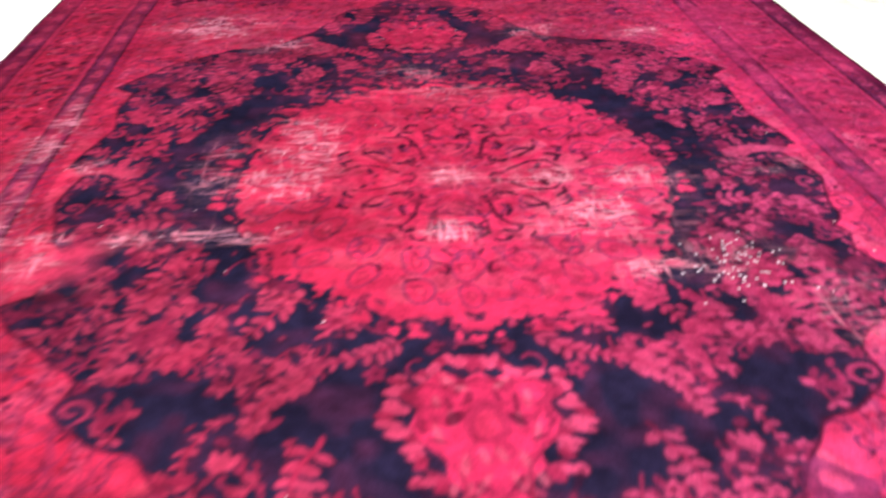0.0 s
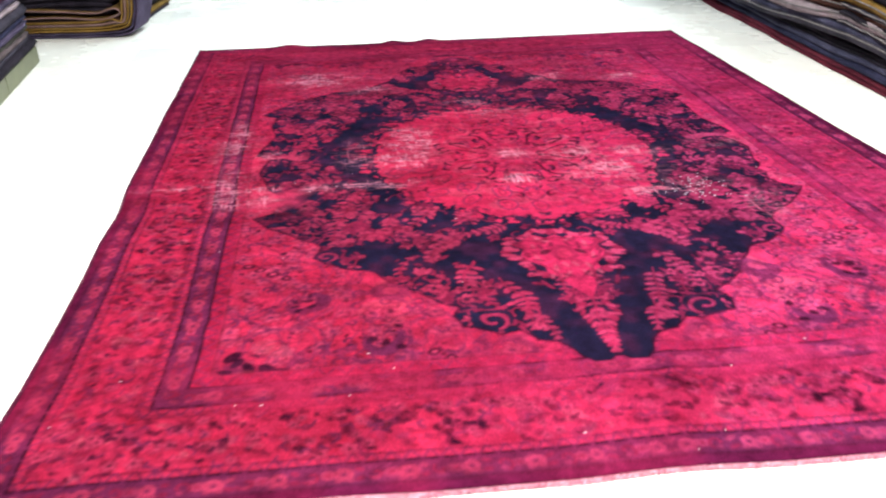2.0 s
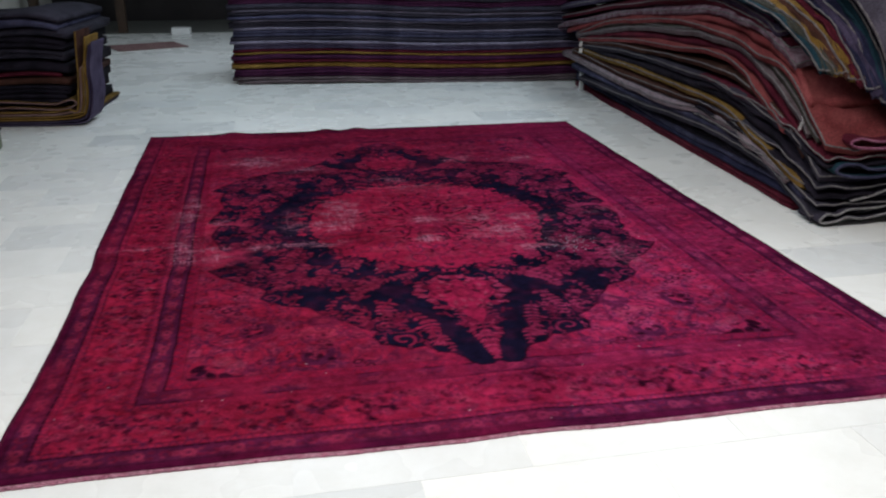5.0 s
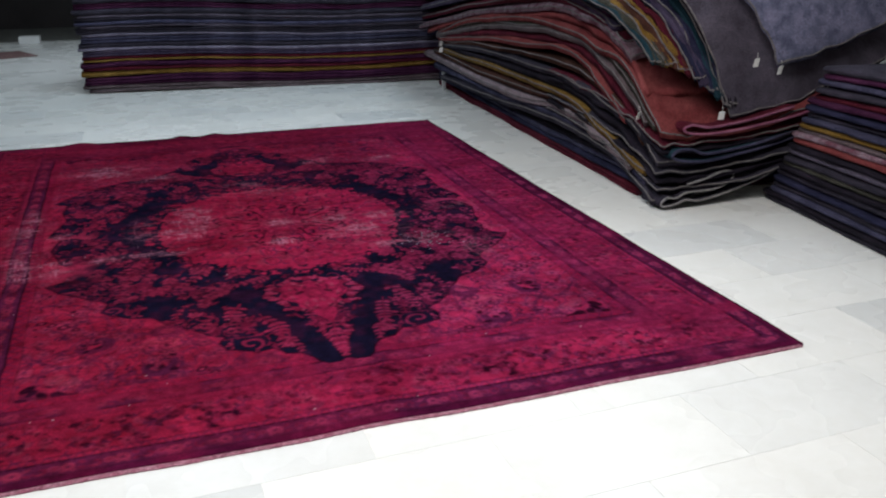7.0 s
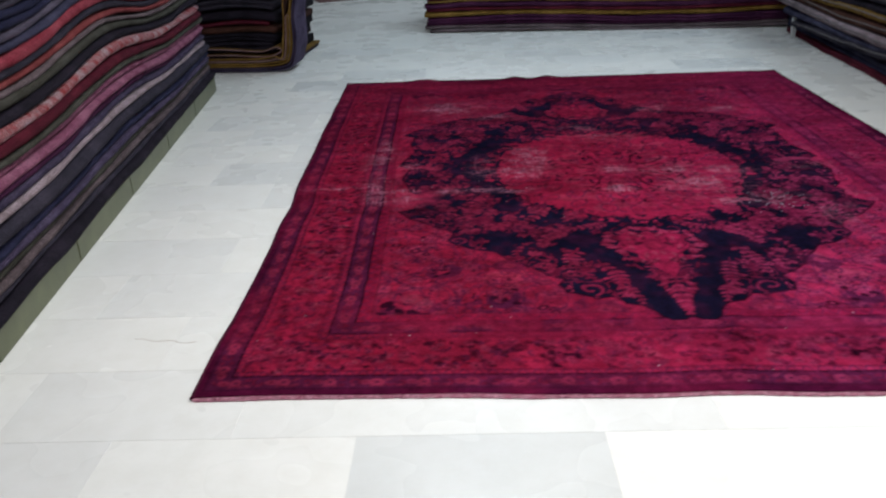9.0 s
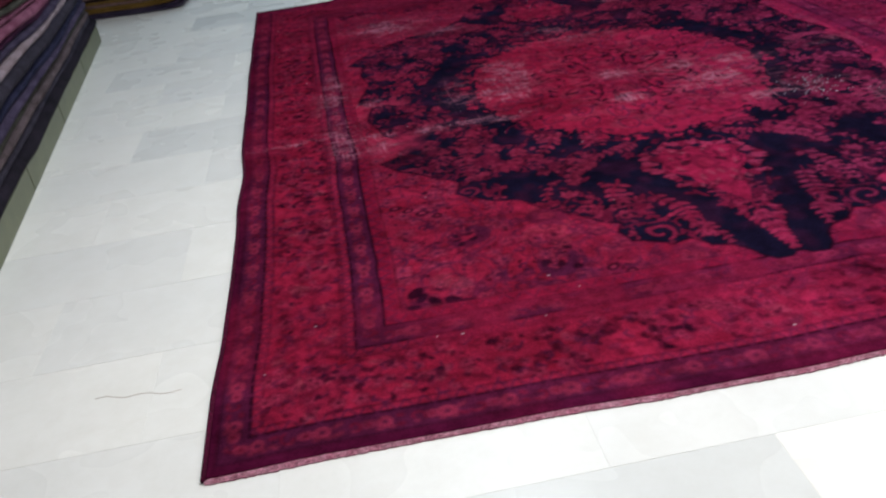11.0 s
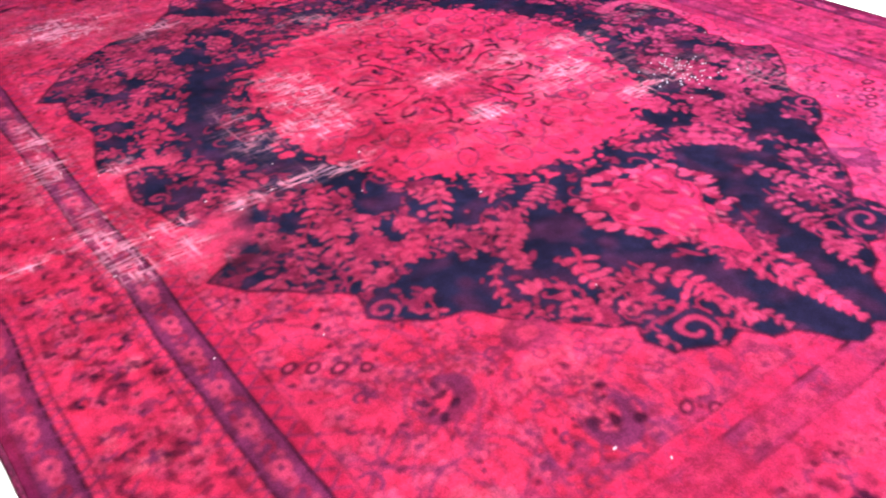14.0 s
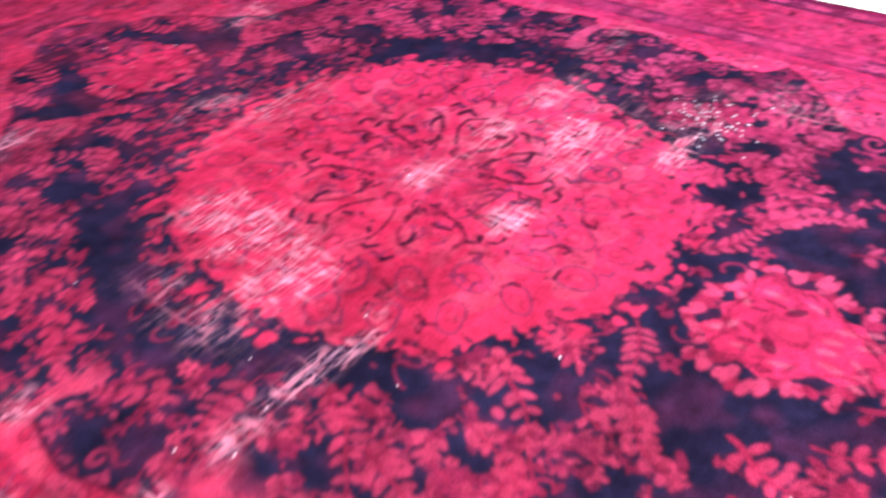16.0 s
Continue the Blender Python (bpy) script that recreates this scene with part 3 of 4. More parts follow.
border_spots(0.335, 0.41, 0.031, guard)
border_spots(0.022, 0.088, 0.034, guard)
border_spots(0.41, 0.452, 0.05, triangle)
border_spots(0.09, 0.115, 0.042, triangle)
border_spots(0.305, 0.335, 0.042, triangle)
for k in range(260):
    if rng.rand() < 0.6:
        x, y = HX - rng.uniform(0.13, 0.29), rng.uniform(0, HY - 0.12)
    else:
        x, y = rng.uniform(0, HX - 0.12), HY - 0.012 - rng.uniform(0.13, 0.29)
    q = rng.uniform(0.012, 0.035)
    oval(x, y, q, q * rng.uniform(0.4, 0.8), rng.uniform(0, 3), (DEEP, PINK, PURPLE, (0.15, 0.003, 0.014))[k % 4], rng.uniform(0.3, 0.7))
for k in range(1250):
    if rng.rand() < 0.6:
        x, y = HX - rng.uniform(0.125, 0.295), rng.uniform(0, HY - 0.12)
    else:
        x, y = rng.uniform(0, HX - 0.12), HY - 0.012 - rng.uniform(0.125, 0.295)
    q = rng.rand()
    if q < 0.36:
        h, e = rng.uniform(0, 3), rng.uniform(0.008, 0.019)
        oval(x, y, e, e * 0.55, h, INK, rng.uniform(0.35, 0.85))
        oval(x + e * math.cos(h + 0.9), y + e * math.sin(h + 0.9), e * 0.6, e * 0.4, h + 1.2, INK, rng.uniform(0.4, 1))
    elif q < 0.5:
        g = rng.uniform(0, 6.28)
        stroke([(x, y), (x + 0.016 * math.cos(g), y + 0.016 * math.sin(g)), (x + 0.028 * math.cos(g + 0.9), y + 0.028 * math.sin(g + 0.9))], 0.007, PURPLE, 0.9)
    elif q < 0.62:
        flower(x, y, rng.uniform(0.012, 0.02), 5, ROSE, INK, DEEP)
    elif q < 0.8:
        oval(x, y, 0.018, 0.011, rng.uniform(0, 3), RED, 0.8)
    else:
        oval(x, y, 0.014, 0.008, rng.uniform(0, 3), DEEP, 0.7)

# the medallion's tip reaches into the border
quarter[tip] = tip_dye[tip]

# the mesh of the rug: a fine sheet laid between its four corners
NX, NY = 750, 1025
sx, sy = np.meshgrid(np.linspace(-HX, HX, NX + 1), np.linspace(-HY, HY, NY + 1))
shape = sx.shape
jx = (smooth_field(shape, (60, 44), 1) - 0.5) * 0.024 + (smooth_field(shape, (12, 9), 2) - 0.5) * 0.03
jy = (smooth_field(shape, (60, 44), 3) - 0.5) * 0.024 + (smooth_field(shape, (12, 9), 4) - 0.5) * 0.03
inner = np.clip((np.minimum(HX - abs(sx), HY - abs(sy)) - 0.42) / 0.2, 0.16, 1)
framed = (dist < 0.45)[..., None]
far_quarter = np.where(framed, near_quarter, far_quarter)


def woven(cloth, x, y):
    """The colours of a quarter's design at places of the whole rug, mirrored about both middles."""
    qx, qy = np.clip(abs(x), 0, HX - CELL) / CELL, np.clip(abs(y), 0, HY - CELL) / CELL
    ix, iy = np.minimum(qx.astype(int), QW - 2), np.minimum(qy.astype(int), QH - 2)
    tx, ty = (qx - ix)[..., None], (qy - iy)[..., None]
    return (cloth[iy, ix] * (1 - tx) + cloth[iy, ix + 1] * tx) * (1 - ty) + (cloth[iy + 1, ix] * (1 - tx) + cloth[iy + 1, ix + 1] * tx) * ty


wx, wy = sx + jx * inner, sy + jy * inner
lit_dye = np.where((sy > 0)[..., None], woven(far_quarter, wx, wy), woven(near_quarter, wx, wy))
over = woven(heart_mask[..., None], wx - 0.03, wy + 0.115)
lit_dye = lit_dye * (1 - over) + woven(heart, wx - 0.03, wy + 0.115) * over
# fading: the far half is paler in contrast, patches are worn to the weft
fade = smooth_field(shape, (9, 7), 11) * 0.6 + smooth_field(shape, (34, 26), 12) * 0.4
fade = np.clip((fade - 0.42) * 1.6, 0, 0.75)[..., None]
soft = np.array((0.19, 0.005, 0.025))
light = lit_dye.sum(2, keepdims=True) > 0.045
lit_dye = np.where(light, lit_dye * (1 - fade * 0.6) + soft * fade * 0.6, lit_dye)
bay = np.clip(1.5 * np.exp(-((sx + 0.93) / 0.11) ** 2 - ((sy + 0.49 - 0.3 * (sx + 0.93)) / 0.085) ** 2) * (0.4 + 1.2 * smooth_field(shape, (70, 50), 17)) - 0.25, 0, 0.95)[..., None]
lit_dye = lit_dye * (1 - bay) + np.array((0.19, 0.009, 0.034)) * bay
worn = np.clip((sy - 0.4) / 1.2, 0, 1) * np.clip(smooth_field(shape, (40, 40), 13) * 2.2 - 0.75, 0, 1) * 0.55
lit_dye = lit_dye * (1 - worn[..., None]) + np.array((0.13, 0.006, 0.024)) * worn[..., None]
patch = smooth_field(shape, (90, 40), 14)
for strip, strength, tint in ((np.clip((-sy - 1.57) / 0.05, 0, 1) * np.clip((abs(sx) - 0.1) / 0.04, 0, 1) * np.clip((1.77 + sy) / 0.03, 0, 1) * np.clip((sx + 1.1) / 0.2, 0, 1), 0.75, (0.15, 0.0045, 0.022)),
                              (np.clip((sy - 1.57) / 0.05, 0, 1) * np.clip((2.0 - sy) / 0.03, 0, 1) * np.clip((sx + 1.2) / 0.2, 0, 1), 0.75, (0.12, 0.005, 0.022)),
                              (np.clip((sx - 1.03) / 0.05, 0, 1) * np.clip((1.41 - sx) / 0.03, 0, 1), 0.62, (0.13, 0.005, 0.024))):
    tired = (strip * np.clip(patch * 3.0 - 0.7, 0.2, 1) * strength)[..., None]
    lit_dye = lit_dye * (1 - tired) + np.array(tint) * tired
haze = np.clip(smooth_field(shape, (90, 70), 15) * 1.6 - 0.75, 0, 1)[..., None]
lit_dye = np.where(light, lit_dye, lit_dye * (1 - 0.5 * haze) + np.array((0.045, 0.006, 0.024)) * 0.5 * haze)
lit_dye[1:-1, 1:-1] = 0.4 * lit_dye[1:-1, 1:-1] + 0.15 * (lit_dye[:-2, 1:-1] + lit_dye[2:, 1:-1] + lit_dye[1:-1, :-2] + lit_dye[1:-1, 2:])
# the shade along the near-end fold, put into the colours as a dark smear
fold_shade = 0.36 * np.exp(-((sx - 0.09 - 0.45 * (sy + 1.8)) / 0.09) ** 2) * np.exp(-((sy + 1.8) / 0.2) ** 2) * (0.5 + smooth_field(shape, (60, 50), 16))
lit_dye *= 1 - fold_shade[..., None]
wear = np.zeros(shape)
for x, y, a, b, k in ((0.38, -0.16, 0.2, 0.06, 1.0), (0.4, -0.36, 0.14, 0.1, 0.8), (-0.39, 0.12, 0.1, 0.13, 1.0), (-0.42, -0.12, 0.12, 0.08, 0.9), (-0.56, -0.38, 0.16, 0.035, 1.0), (0.0, -0.4, 0.055, 0.045, 1.0),
                      (0.04, -0.11, 0.07, 0.04, 0.9), (-0.78, 1.18, 0.16, 0.12, 0.85), (0.44, 1.05, 0.07, 0.06, 0.8), (0.84, 1.0, 0.1, 0.05, 0.9), (0.64, -0.55, 0.12, 0.08, 0.5), (-1.13, 0.2, 0.05, 0.22, 0.85),
                      (-1.12, -0.35, 0.05, 0.16, 0.95), (-0.82, -0.37, 0.22, 0.025, 0.95), (-1.28, -0.31, 0.16, 0.02, 0.6), (-0.96, 0.0, 0.08, 0.04, 0.7), (-0.94, -0.5, 0.1, 0.07, 0.7), (0.02, 0.46, 0.2, 0.05, 0.55),
                      (0.46, -0.58, 0.12, 0.035, 0.8), (-0.05, 0.65, 0.1, 0.06, 0.4), (0.95, -0.15, 0.15, 0.06, 0.5), (-0.5, 0.95, 0.12, 0.06, 0.45), (-0.62, -0.06, 0.06, 0.15, 0.5), (0.8, -0.75, 0.08, 0.1, 0.45)):
    wear = np.maximum(wear, k * np.exp(-(((sx - x) / a) ** 2 + ((sy - y) / b) ** 2)))
grain = smooth_field(shape, (340, 46), 21) * 0.55 + smooth_field(shape, (520, 150), 22) * 0.45
cross = smooth_field(shape, (56, 300), 23) * 0.55 + smooth_field(shape, (150, 420), 24) * 0.45
blot = smooth_field(shape, (60, 30), 25) * 0.6 + smooth_field(shape, (130, 80), 26) * 0.4
wear = np.clip(wear * (3.4 * blot - 0.95), 0, 1)
tone = np.clip(wear * (6.0 * np.maximum(grain, 0.94 * cross) - 3.35), 0, 0.75)[..., None]
wear *= 0.75
# sheen on the right, painted into the colours: pinker and brighter that way
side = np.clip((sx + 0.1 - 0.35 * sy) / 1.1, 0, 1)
bright = np.clip(lit_dye[..., 0] / 0.12, 0, 1)
lit_dye[..., 2] *= 1 + 0.4 * side * bright
lit_dye[..., 2] *= 1 + 0.15 * bright
lit_dye[..., 1] *= (1 + 0.5 * bright) * (1 + 0.2 * side * bright)
lit_dye *= (1 + 0.22 * side * bright)[..., None]
lit_dye = lit_dye * (1 - tone) + np.array((0.29, 0.085, 0.135)) * tone
# bright kemp hairs and lint
r2 = np.random.RandomState(5)
for k in range(520):
    j, i = r2.randint(4, NY - 4), r2.randint(4, NX - 5)
    if wear[j, i] > 0.15 or r2.rand() < 0.12:
        lit_dye[j, i:i + r2.randint(1, 3)] = (0.3, 0.19, 0.24)
for k in range(70):
    j, i = int(NY * (0.5 - 0.56 / 4.1) + r2.normal() * 16), int(NX * (0.5 + 0.64 / 3.0) + r2.normal() * 14)
    lit_dye[j, i:i + 2] = (0.33, 0.27, 0.35)
NL, NR, FL, FR = map(np.array, ((-1.29, 0.102), (1.705, 0.046), (-1.373, 4.156), (1.719, 4.125)))
u, v = (sx / (2 * HX) + 0.5)[..., None], (sy / (2 * HY) + 0.5)[..., None]
flat = NL * (1 - u) * (1 - v) + NR * u * (1 - v) + FL * (1 - u) * v + FR * u * v
flat[..., 0] += 0.012 * (smooth_field(shape, (16, 3), 33) - 0.5) + 0.018 * np.exp(-((sy + 0.75) / 0.75) ** 2) * np.clip((0.2 - sx) / 1.7, 0, 1)
flat[..., 1] += 0.012 * (smooth_field(shape, (3, 12), 31) - 0.5)
rise = 0.009 + 0.004 * smooth_field(shape, (10, 8), 32)
rise += 0.014 * np.exp(-((sy - 2.05) / 0.12) ** 2) * (np.exp(-((sx + 0.95) / 0.08) ** 2) + np.exp(-((sx + 0.3) / 0.06) ** 2) + np.exp(-((sx + 0.08) / 0.06) ** 2))
rise += 0.006 * np.exp(-((sx - 0.06 - 0.25 * (sy + 1.9)) / 0.03) ** 2) * np.exp(-((sy + 1.75) / 0.25) ** 2)
rise += 0.007 * np.exp(-((sx - 0.82 - 0.1 * (sy + 0.5) * -1) / 0.02) ** 2) * np.exp(-((sy + 0.5) / 0.35) ** 2)
rise[0, :] = rise[-1, :] = 0.001
rise[:, 0] = rise[:, -1] = 0.001
co = np.concatenate([flat, rise[..., None]], 2).reshape(-1, 3)
me = bpy.data.meshes.new("woven_face")
nv, nf = co.shape[0], NX * NY
me.vertices.add(nv)
me.vertices.foreach_set("co", co.astype(np.float32).ravel())
idx = np.arange(nv).reshape(shape)
quads = np.stack([idx[:-1, :-1], idx[:-1, 1:], idx[1:, 1:], idx[1:, :-1]], 2).reshape(-1, 4)
me.loops.add(nf * 4)
me.loops.foreach_set("vertex_index", quads.astype(np.int32).ravel())
me.polygons.add(nf)
me.polygons.foreach_set("loop_start", np.arange(0, nf * 4, 4, dtype=np.int32))
me.polygons.foreach_set("use_smooth", np.ones(nf, bool))
layer = me.color_attributes.new("lit_dye", "FLOAT_COLOR", "POINT")
layer.data.foreach_set("color", np.concatenate([lit_dye, wear[..., None]], 2).astype(np.float32).ravel())
me.update()
me.validate()
big_rug = tagged(new("area_rug"), "large crimson overdyed rug with worn navy floral medallion", "rug")
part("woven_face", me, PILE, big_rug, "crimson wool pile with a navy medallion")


def fringe_mesh(row, out, seed):
    """A woven end strip with short threads, along one end of the rug."""
    r = random.Random(seed)
    pts = flat[row]
    verts, faces = [], []
    for k in range(0, NX, 2):
        p, q = pts[k], pts[k + 2]
        w = 0.006 + 0.005 * max(-0.6, noise.noise((k * 0.012, seed, 0))) + r.uniform(-0.001, 0.0015)
        b = len(verts)
        verts += [(p[0], p[1] - out * 0.003, 0.009), (q[0], q[1] - out * 0.003, 0.009), (q[0], q[1] + out * w, 0.004), (p[0], p[1] + out * w, 0.004),
                  (p[0], p[1] + out * w, 0.0005), (q[0], q[1] + out * w, 0.0005)]
        faces += [(b, b + 1, b + 2, b + 3) if out > 0 else (b + 3, b + 2, b + 1, b), (b + 3, b + 2, b + 5, b + 4)]
    return mesh_of("fringe", verts, faces, False)


part("fringe", fringe_mesh(0, -1, 1), FRINGE, big_rug, "thin pale pink end strip")

for column, out in ((0, -1), (NX, 1)):
    edge = [(flat[j, column, 0] + out * 0.002, flat[j, column, 1], 0.0075) for j in range(0, NY + 1, 5)]
    part("side_binding", tube_mesh("side_binding", edge, 0.0065), BINDING, big_rug, "dark plum overcast side edge")


# ---- folded rugs in stacks ----
def folded_mesh(length, depth, thick, seed, lift, leaves=2, steps=44, ragged=0.012):
    """A folded rug: rounded folds along the front, its length on x, its front at y = 0. lift(x): how far its bed rises."""
    section = []
    h = thick / leaves
    for k in range(leaves):
        for a in (-80, -45, 0, 45, 80):
            section.append((-0.95 * h * math.cos(radians(a)) + 0.6 * h, h * (k + 0.5) + 0.5 * h * math.sin(radians(a))))
    section += [(depth, thick * 0.98), (depth, thick * 0.02)]
    m = len(section)
    verts, faces = [], []
    for i in range(steps + 1):
        x = length * i / steps
        end = min(1.0, min(i, steps - i) / 1.0)
        push = ragged * wob(x, seed, 0.6) + ragged * 0.5 * wob(x, seed + 40, 0.17)
        swell = 1 + 0.3 * wob(x, seed + 9, 0.45)
        up = lift(x) + 0.008 * wob(x, seed + 21, 0.35) + 0.003 * wob(x, seed + 27, 0.08)
        for y, z in section:
            zz = z * swell
            verts.append((x + 0.01 * wob(z * 40, seed, 1), y + push + (0.01 if end < 1 else 0), up + zz))
    for i in range(steps):
        for k in range(m):
            k2 = (k + 1) % m
            faces.append((i * m + k, (i + 1) * m + k, (i + 1) * m + k2, i * m + k2))
    faces.append(tuple(range(m)))
    faces.append(tuple(steps * m + k for k in range(m))[::-1])
    return mesh_of("folded_rug", verts, faces)


def stack(name_group, at, length, depth, colours, lift, lean=0.0, seed=1, skew=0.02, base=0.0, where="in a tall stack", step=0.0):
    """Rugs one on another; lean: how far the front recedes with height; lift(x, f): the bed's wave, f from 0 at the foot to 1 on top."""
    z, r = base, random.Random(seed)
    n = len(colours)
    for k, (colour, thick) in enumerate(colours):
        f = k / max(1, n - 1)
        back = lean * (z - base) + r.uniform(-skew, skew)
        side = r.uniform(-skew, skew) * 1.6 + step * f
        leaves = 1 if thick < 0.047 or r.random() < 0.4 else 2
        ob = part("folded_rug", folded_mesh(length + r.uniform(-0.03, 0.03), depth, thick, seed * 31 + k, lambda x: lift(x, f), leaves), WOOL[colour])
        ob.matrix_world = at @ pose(side, back, z)
        tagged(ob, "folded %s wool rug %s" % (colour, where), "rug", name_group)
        z += thick * 1.03
    return z


def turned(x0, y0, x1, y1):
    """A frame with x along the line from the first point to the second."""
    return pose(x0, y0, 0, 0, 0, math.degrees(math.atan2(y1 - y0, x1 - x0)))


# the long stack on the green plinth; its front faces the big rug
LEFT = turned(-1.755, -1.72, -2.338, 4.07)
left_colours = [("black", 0.05), ("charcoal", 0.022), ("taupe", 0.03), ("olive", 0.028), ("violet", 0.03), ("navy", 0.025), ("charcoal", 0.065), ("beige", 0.028), ("violet", 0.035),
                ("plum", 0.025), ("pink", 0.036), ("pink", 0.034), ("olive", 0.022), ("maroon", 0.045), ("patterned red", 0.048), ("black", 0.035), ("olive", 0.045), ("taupe", 0.02),
                ("salmon", 0.034), ("charcoal", 0.03), ("red", 0.045), ("slate", 0.03), ("grey", 0.04), ("navy", 0.06), ("charcoal", 0.05), ("maroon", 0.05), ("slate", 0.05)]
stack("rugs on the plinth", LEFT, 5.85, 0.95, left_colours,
      lambda x, f: 0.05 * f * (math.sin(x * 1.9 + 0.6) + 0.5 * math.sin(x * 3.7)), 0.08, 3, 0.014, 0.1, "stacked on an olive green plinth")
plinth = tagged(new("plinth"), "low olive green tiled plinth under stacked rugs", "plinth")
plinth.matrix_world = LEFT
part("core", box_mesh("core", 0.0, 0.012, 0.0, 5.85, 1.0, 0.096), FRAME, plinth)
tile = box_mesh("tile", 0.004, 0.0, 0.0, 0.756, 0.012, 0.1, 0.002)
for k in range(7):
    part("tile", tile, GREEN, plinth, at=pose(5.855 - 0.76 * (k + 1), 0, 0))

# the pile behind it: sagging rugs whose ends face the aisle
BACKLEFT = turned(-3.75, 4.905, -1.807, 4.727)
stack("rugs piled beyond the plinth", BACKLEFT, 1.74, 1.15,
      [("violet", 0.03), ("mustard", 0.02), ("black", 0.07), ("brown", 0.012), ("black", 0.08), ("black", 0.06), ("brown", 0.045), ("maroon", 0.03), ("black", 0.085), ("charcoal", 0.075), ("black", 0.07), ("charcoal", 0.06), ("slate", 0.05), ("charcoal", 0.04)],
      lambda x, f: -0.07 * f * max(0.0, (x - 1.3) / 0.5) ** 2 + 0.09 * f * (x / 1.95) + 0.02 * f * math.sin(5 * x), 0.05, 5, 0.025, 0.0, "piled on the marble floor", 0.02)

# the stack along the back
BACK = turned(-0.862, 6.4, 2.78, 6.0)
back_colours = [("taupe", 0.03), ("taupe", 0.03), ("plum", 0.028), ("plum", 0.055), ("mustard", 0.05), ("maroon", 0.028), ("plum", 0.05), ("mustard", 0.016), ("maroon", 0.03), ("violet", 0.05),
                ("pale grey", 0.028), ("charcoal", 0.035), ("slate", 0.06), ("pale grey", 0.022), ("charcoal", 0.05), ("pale grey", 0.022), ("slate", 0.036), ("charcoal", 0.03), ("pale grey", 0.02), ("charcoal", 0.05), ("plum", 0.05), ("charcoal", 0.05), ("navy", 0.05), ("slate", 0.05), ("grey", 0.03), ("plum", 0.05), ("charcoal", 0.05), ("slate", 0.04), ("black", 0.05)]
stack("rugs stacked at the back", BACK, 3.62, 1.3, back_colours, lambda x, f: 0.012 * math.sin(x * 2.1) + 0.02 * f * math.sin(x * 1.3 + 1), 0.0, 8, 0.018, 0.0, "in a neat stack on marble")

# the neat stack nearest the shop front on the east side
EAST = turned(2.8, 1.52, 2.553, -0.482)
east_colours = [("charcoal", 0.03), ("black", 0.025), ("slate", 0.03), ("charcoal", 0.03), ("navy", 0.03), ("charcoal", 0.04), ("black", 0.03), ("olive", 0.025), ("charcoal", 0.04), ("grey", 0.025), ("black", 0.03),
                ("salmon", 0.03), ("mottled rose", 0.03), ("taupe", 0.025), ("mustard", 0.03), ("slate", 0.03), ("charcoal", 0.03), ("navy", 0.035), ("plum", 0.03), ("maroon", 0.03), ("charcoal", 0.035), ("slate", 0.035), ("plum", 0.03), ("charcoal", 0.03)]
stack("rugs stacked on the east side", EAST, 2.0, 1.2, east_colours, lambda x, f: 0.015 * f * math.sin(x * 2.3), 0.0, 12, 0.014, 0.0, "in a neat stack on marble", 0.32)

# ---- the pile of draped rugs on the east side ----
FOOT = turned(2.4, 5.75, 2.137, 1.64)
stack("rugs under the draped pile", FOOT, 4.0, 1.0, [("maroon", 0.05), ("navy", 0.04), ("slate", 0.04), ("black", 0.05)], lambda x, f: 0.01 * f * math.sin(2 * x), 0.1, 15, 0.01, 0.0, "lying flat under draped rugs")


def along(points, f):
    """A smooth curve through the points, f from 0 to 1."""
    n = len(points) - 1
    k = min(n - 1, int(f * n))
    t = f * n - k
    p = [np.array(points[max(0, min(n, k + q))]) for q in (-1, 0, 1, 2)]
    return 0.5 * (2 * p[1] + (p[2] - p[0]) * t + (2 * p[0] - 5 * p[1] + 4 * p[2] - p[3]) * t * t + (3 * p[1] - p[0] - 3 * p[2] + p[3]) * t ** 3)


def settle(x, y, z):
    """From the pile's own plan to the shop's."""
    return -0.006 + 1.0115 * x - 0.0335 * y, -0.025 + 0.988 * y, 1.015 * z


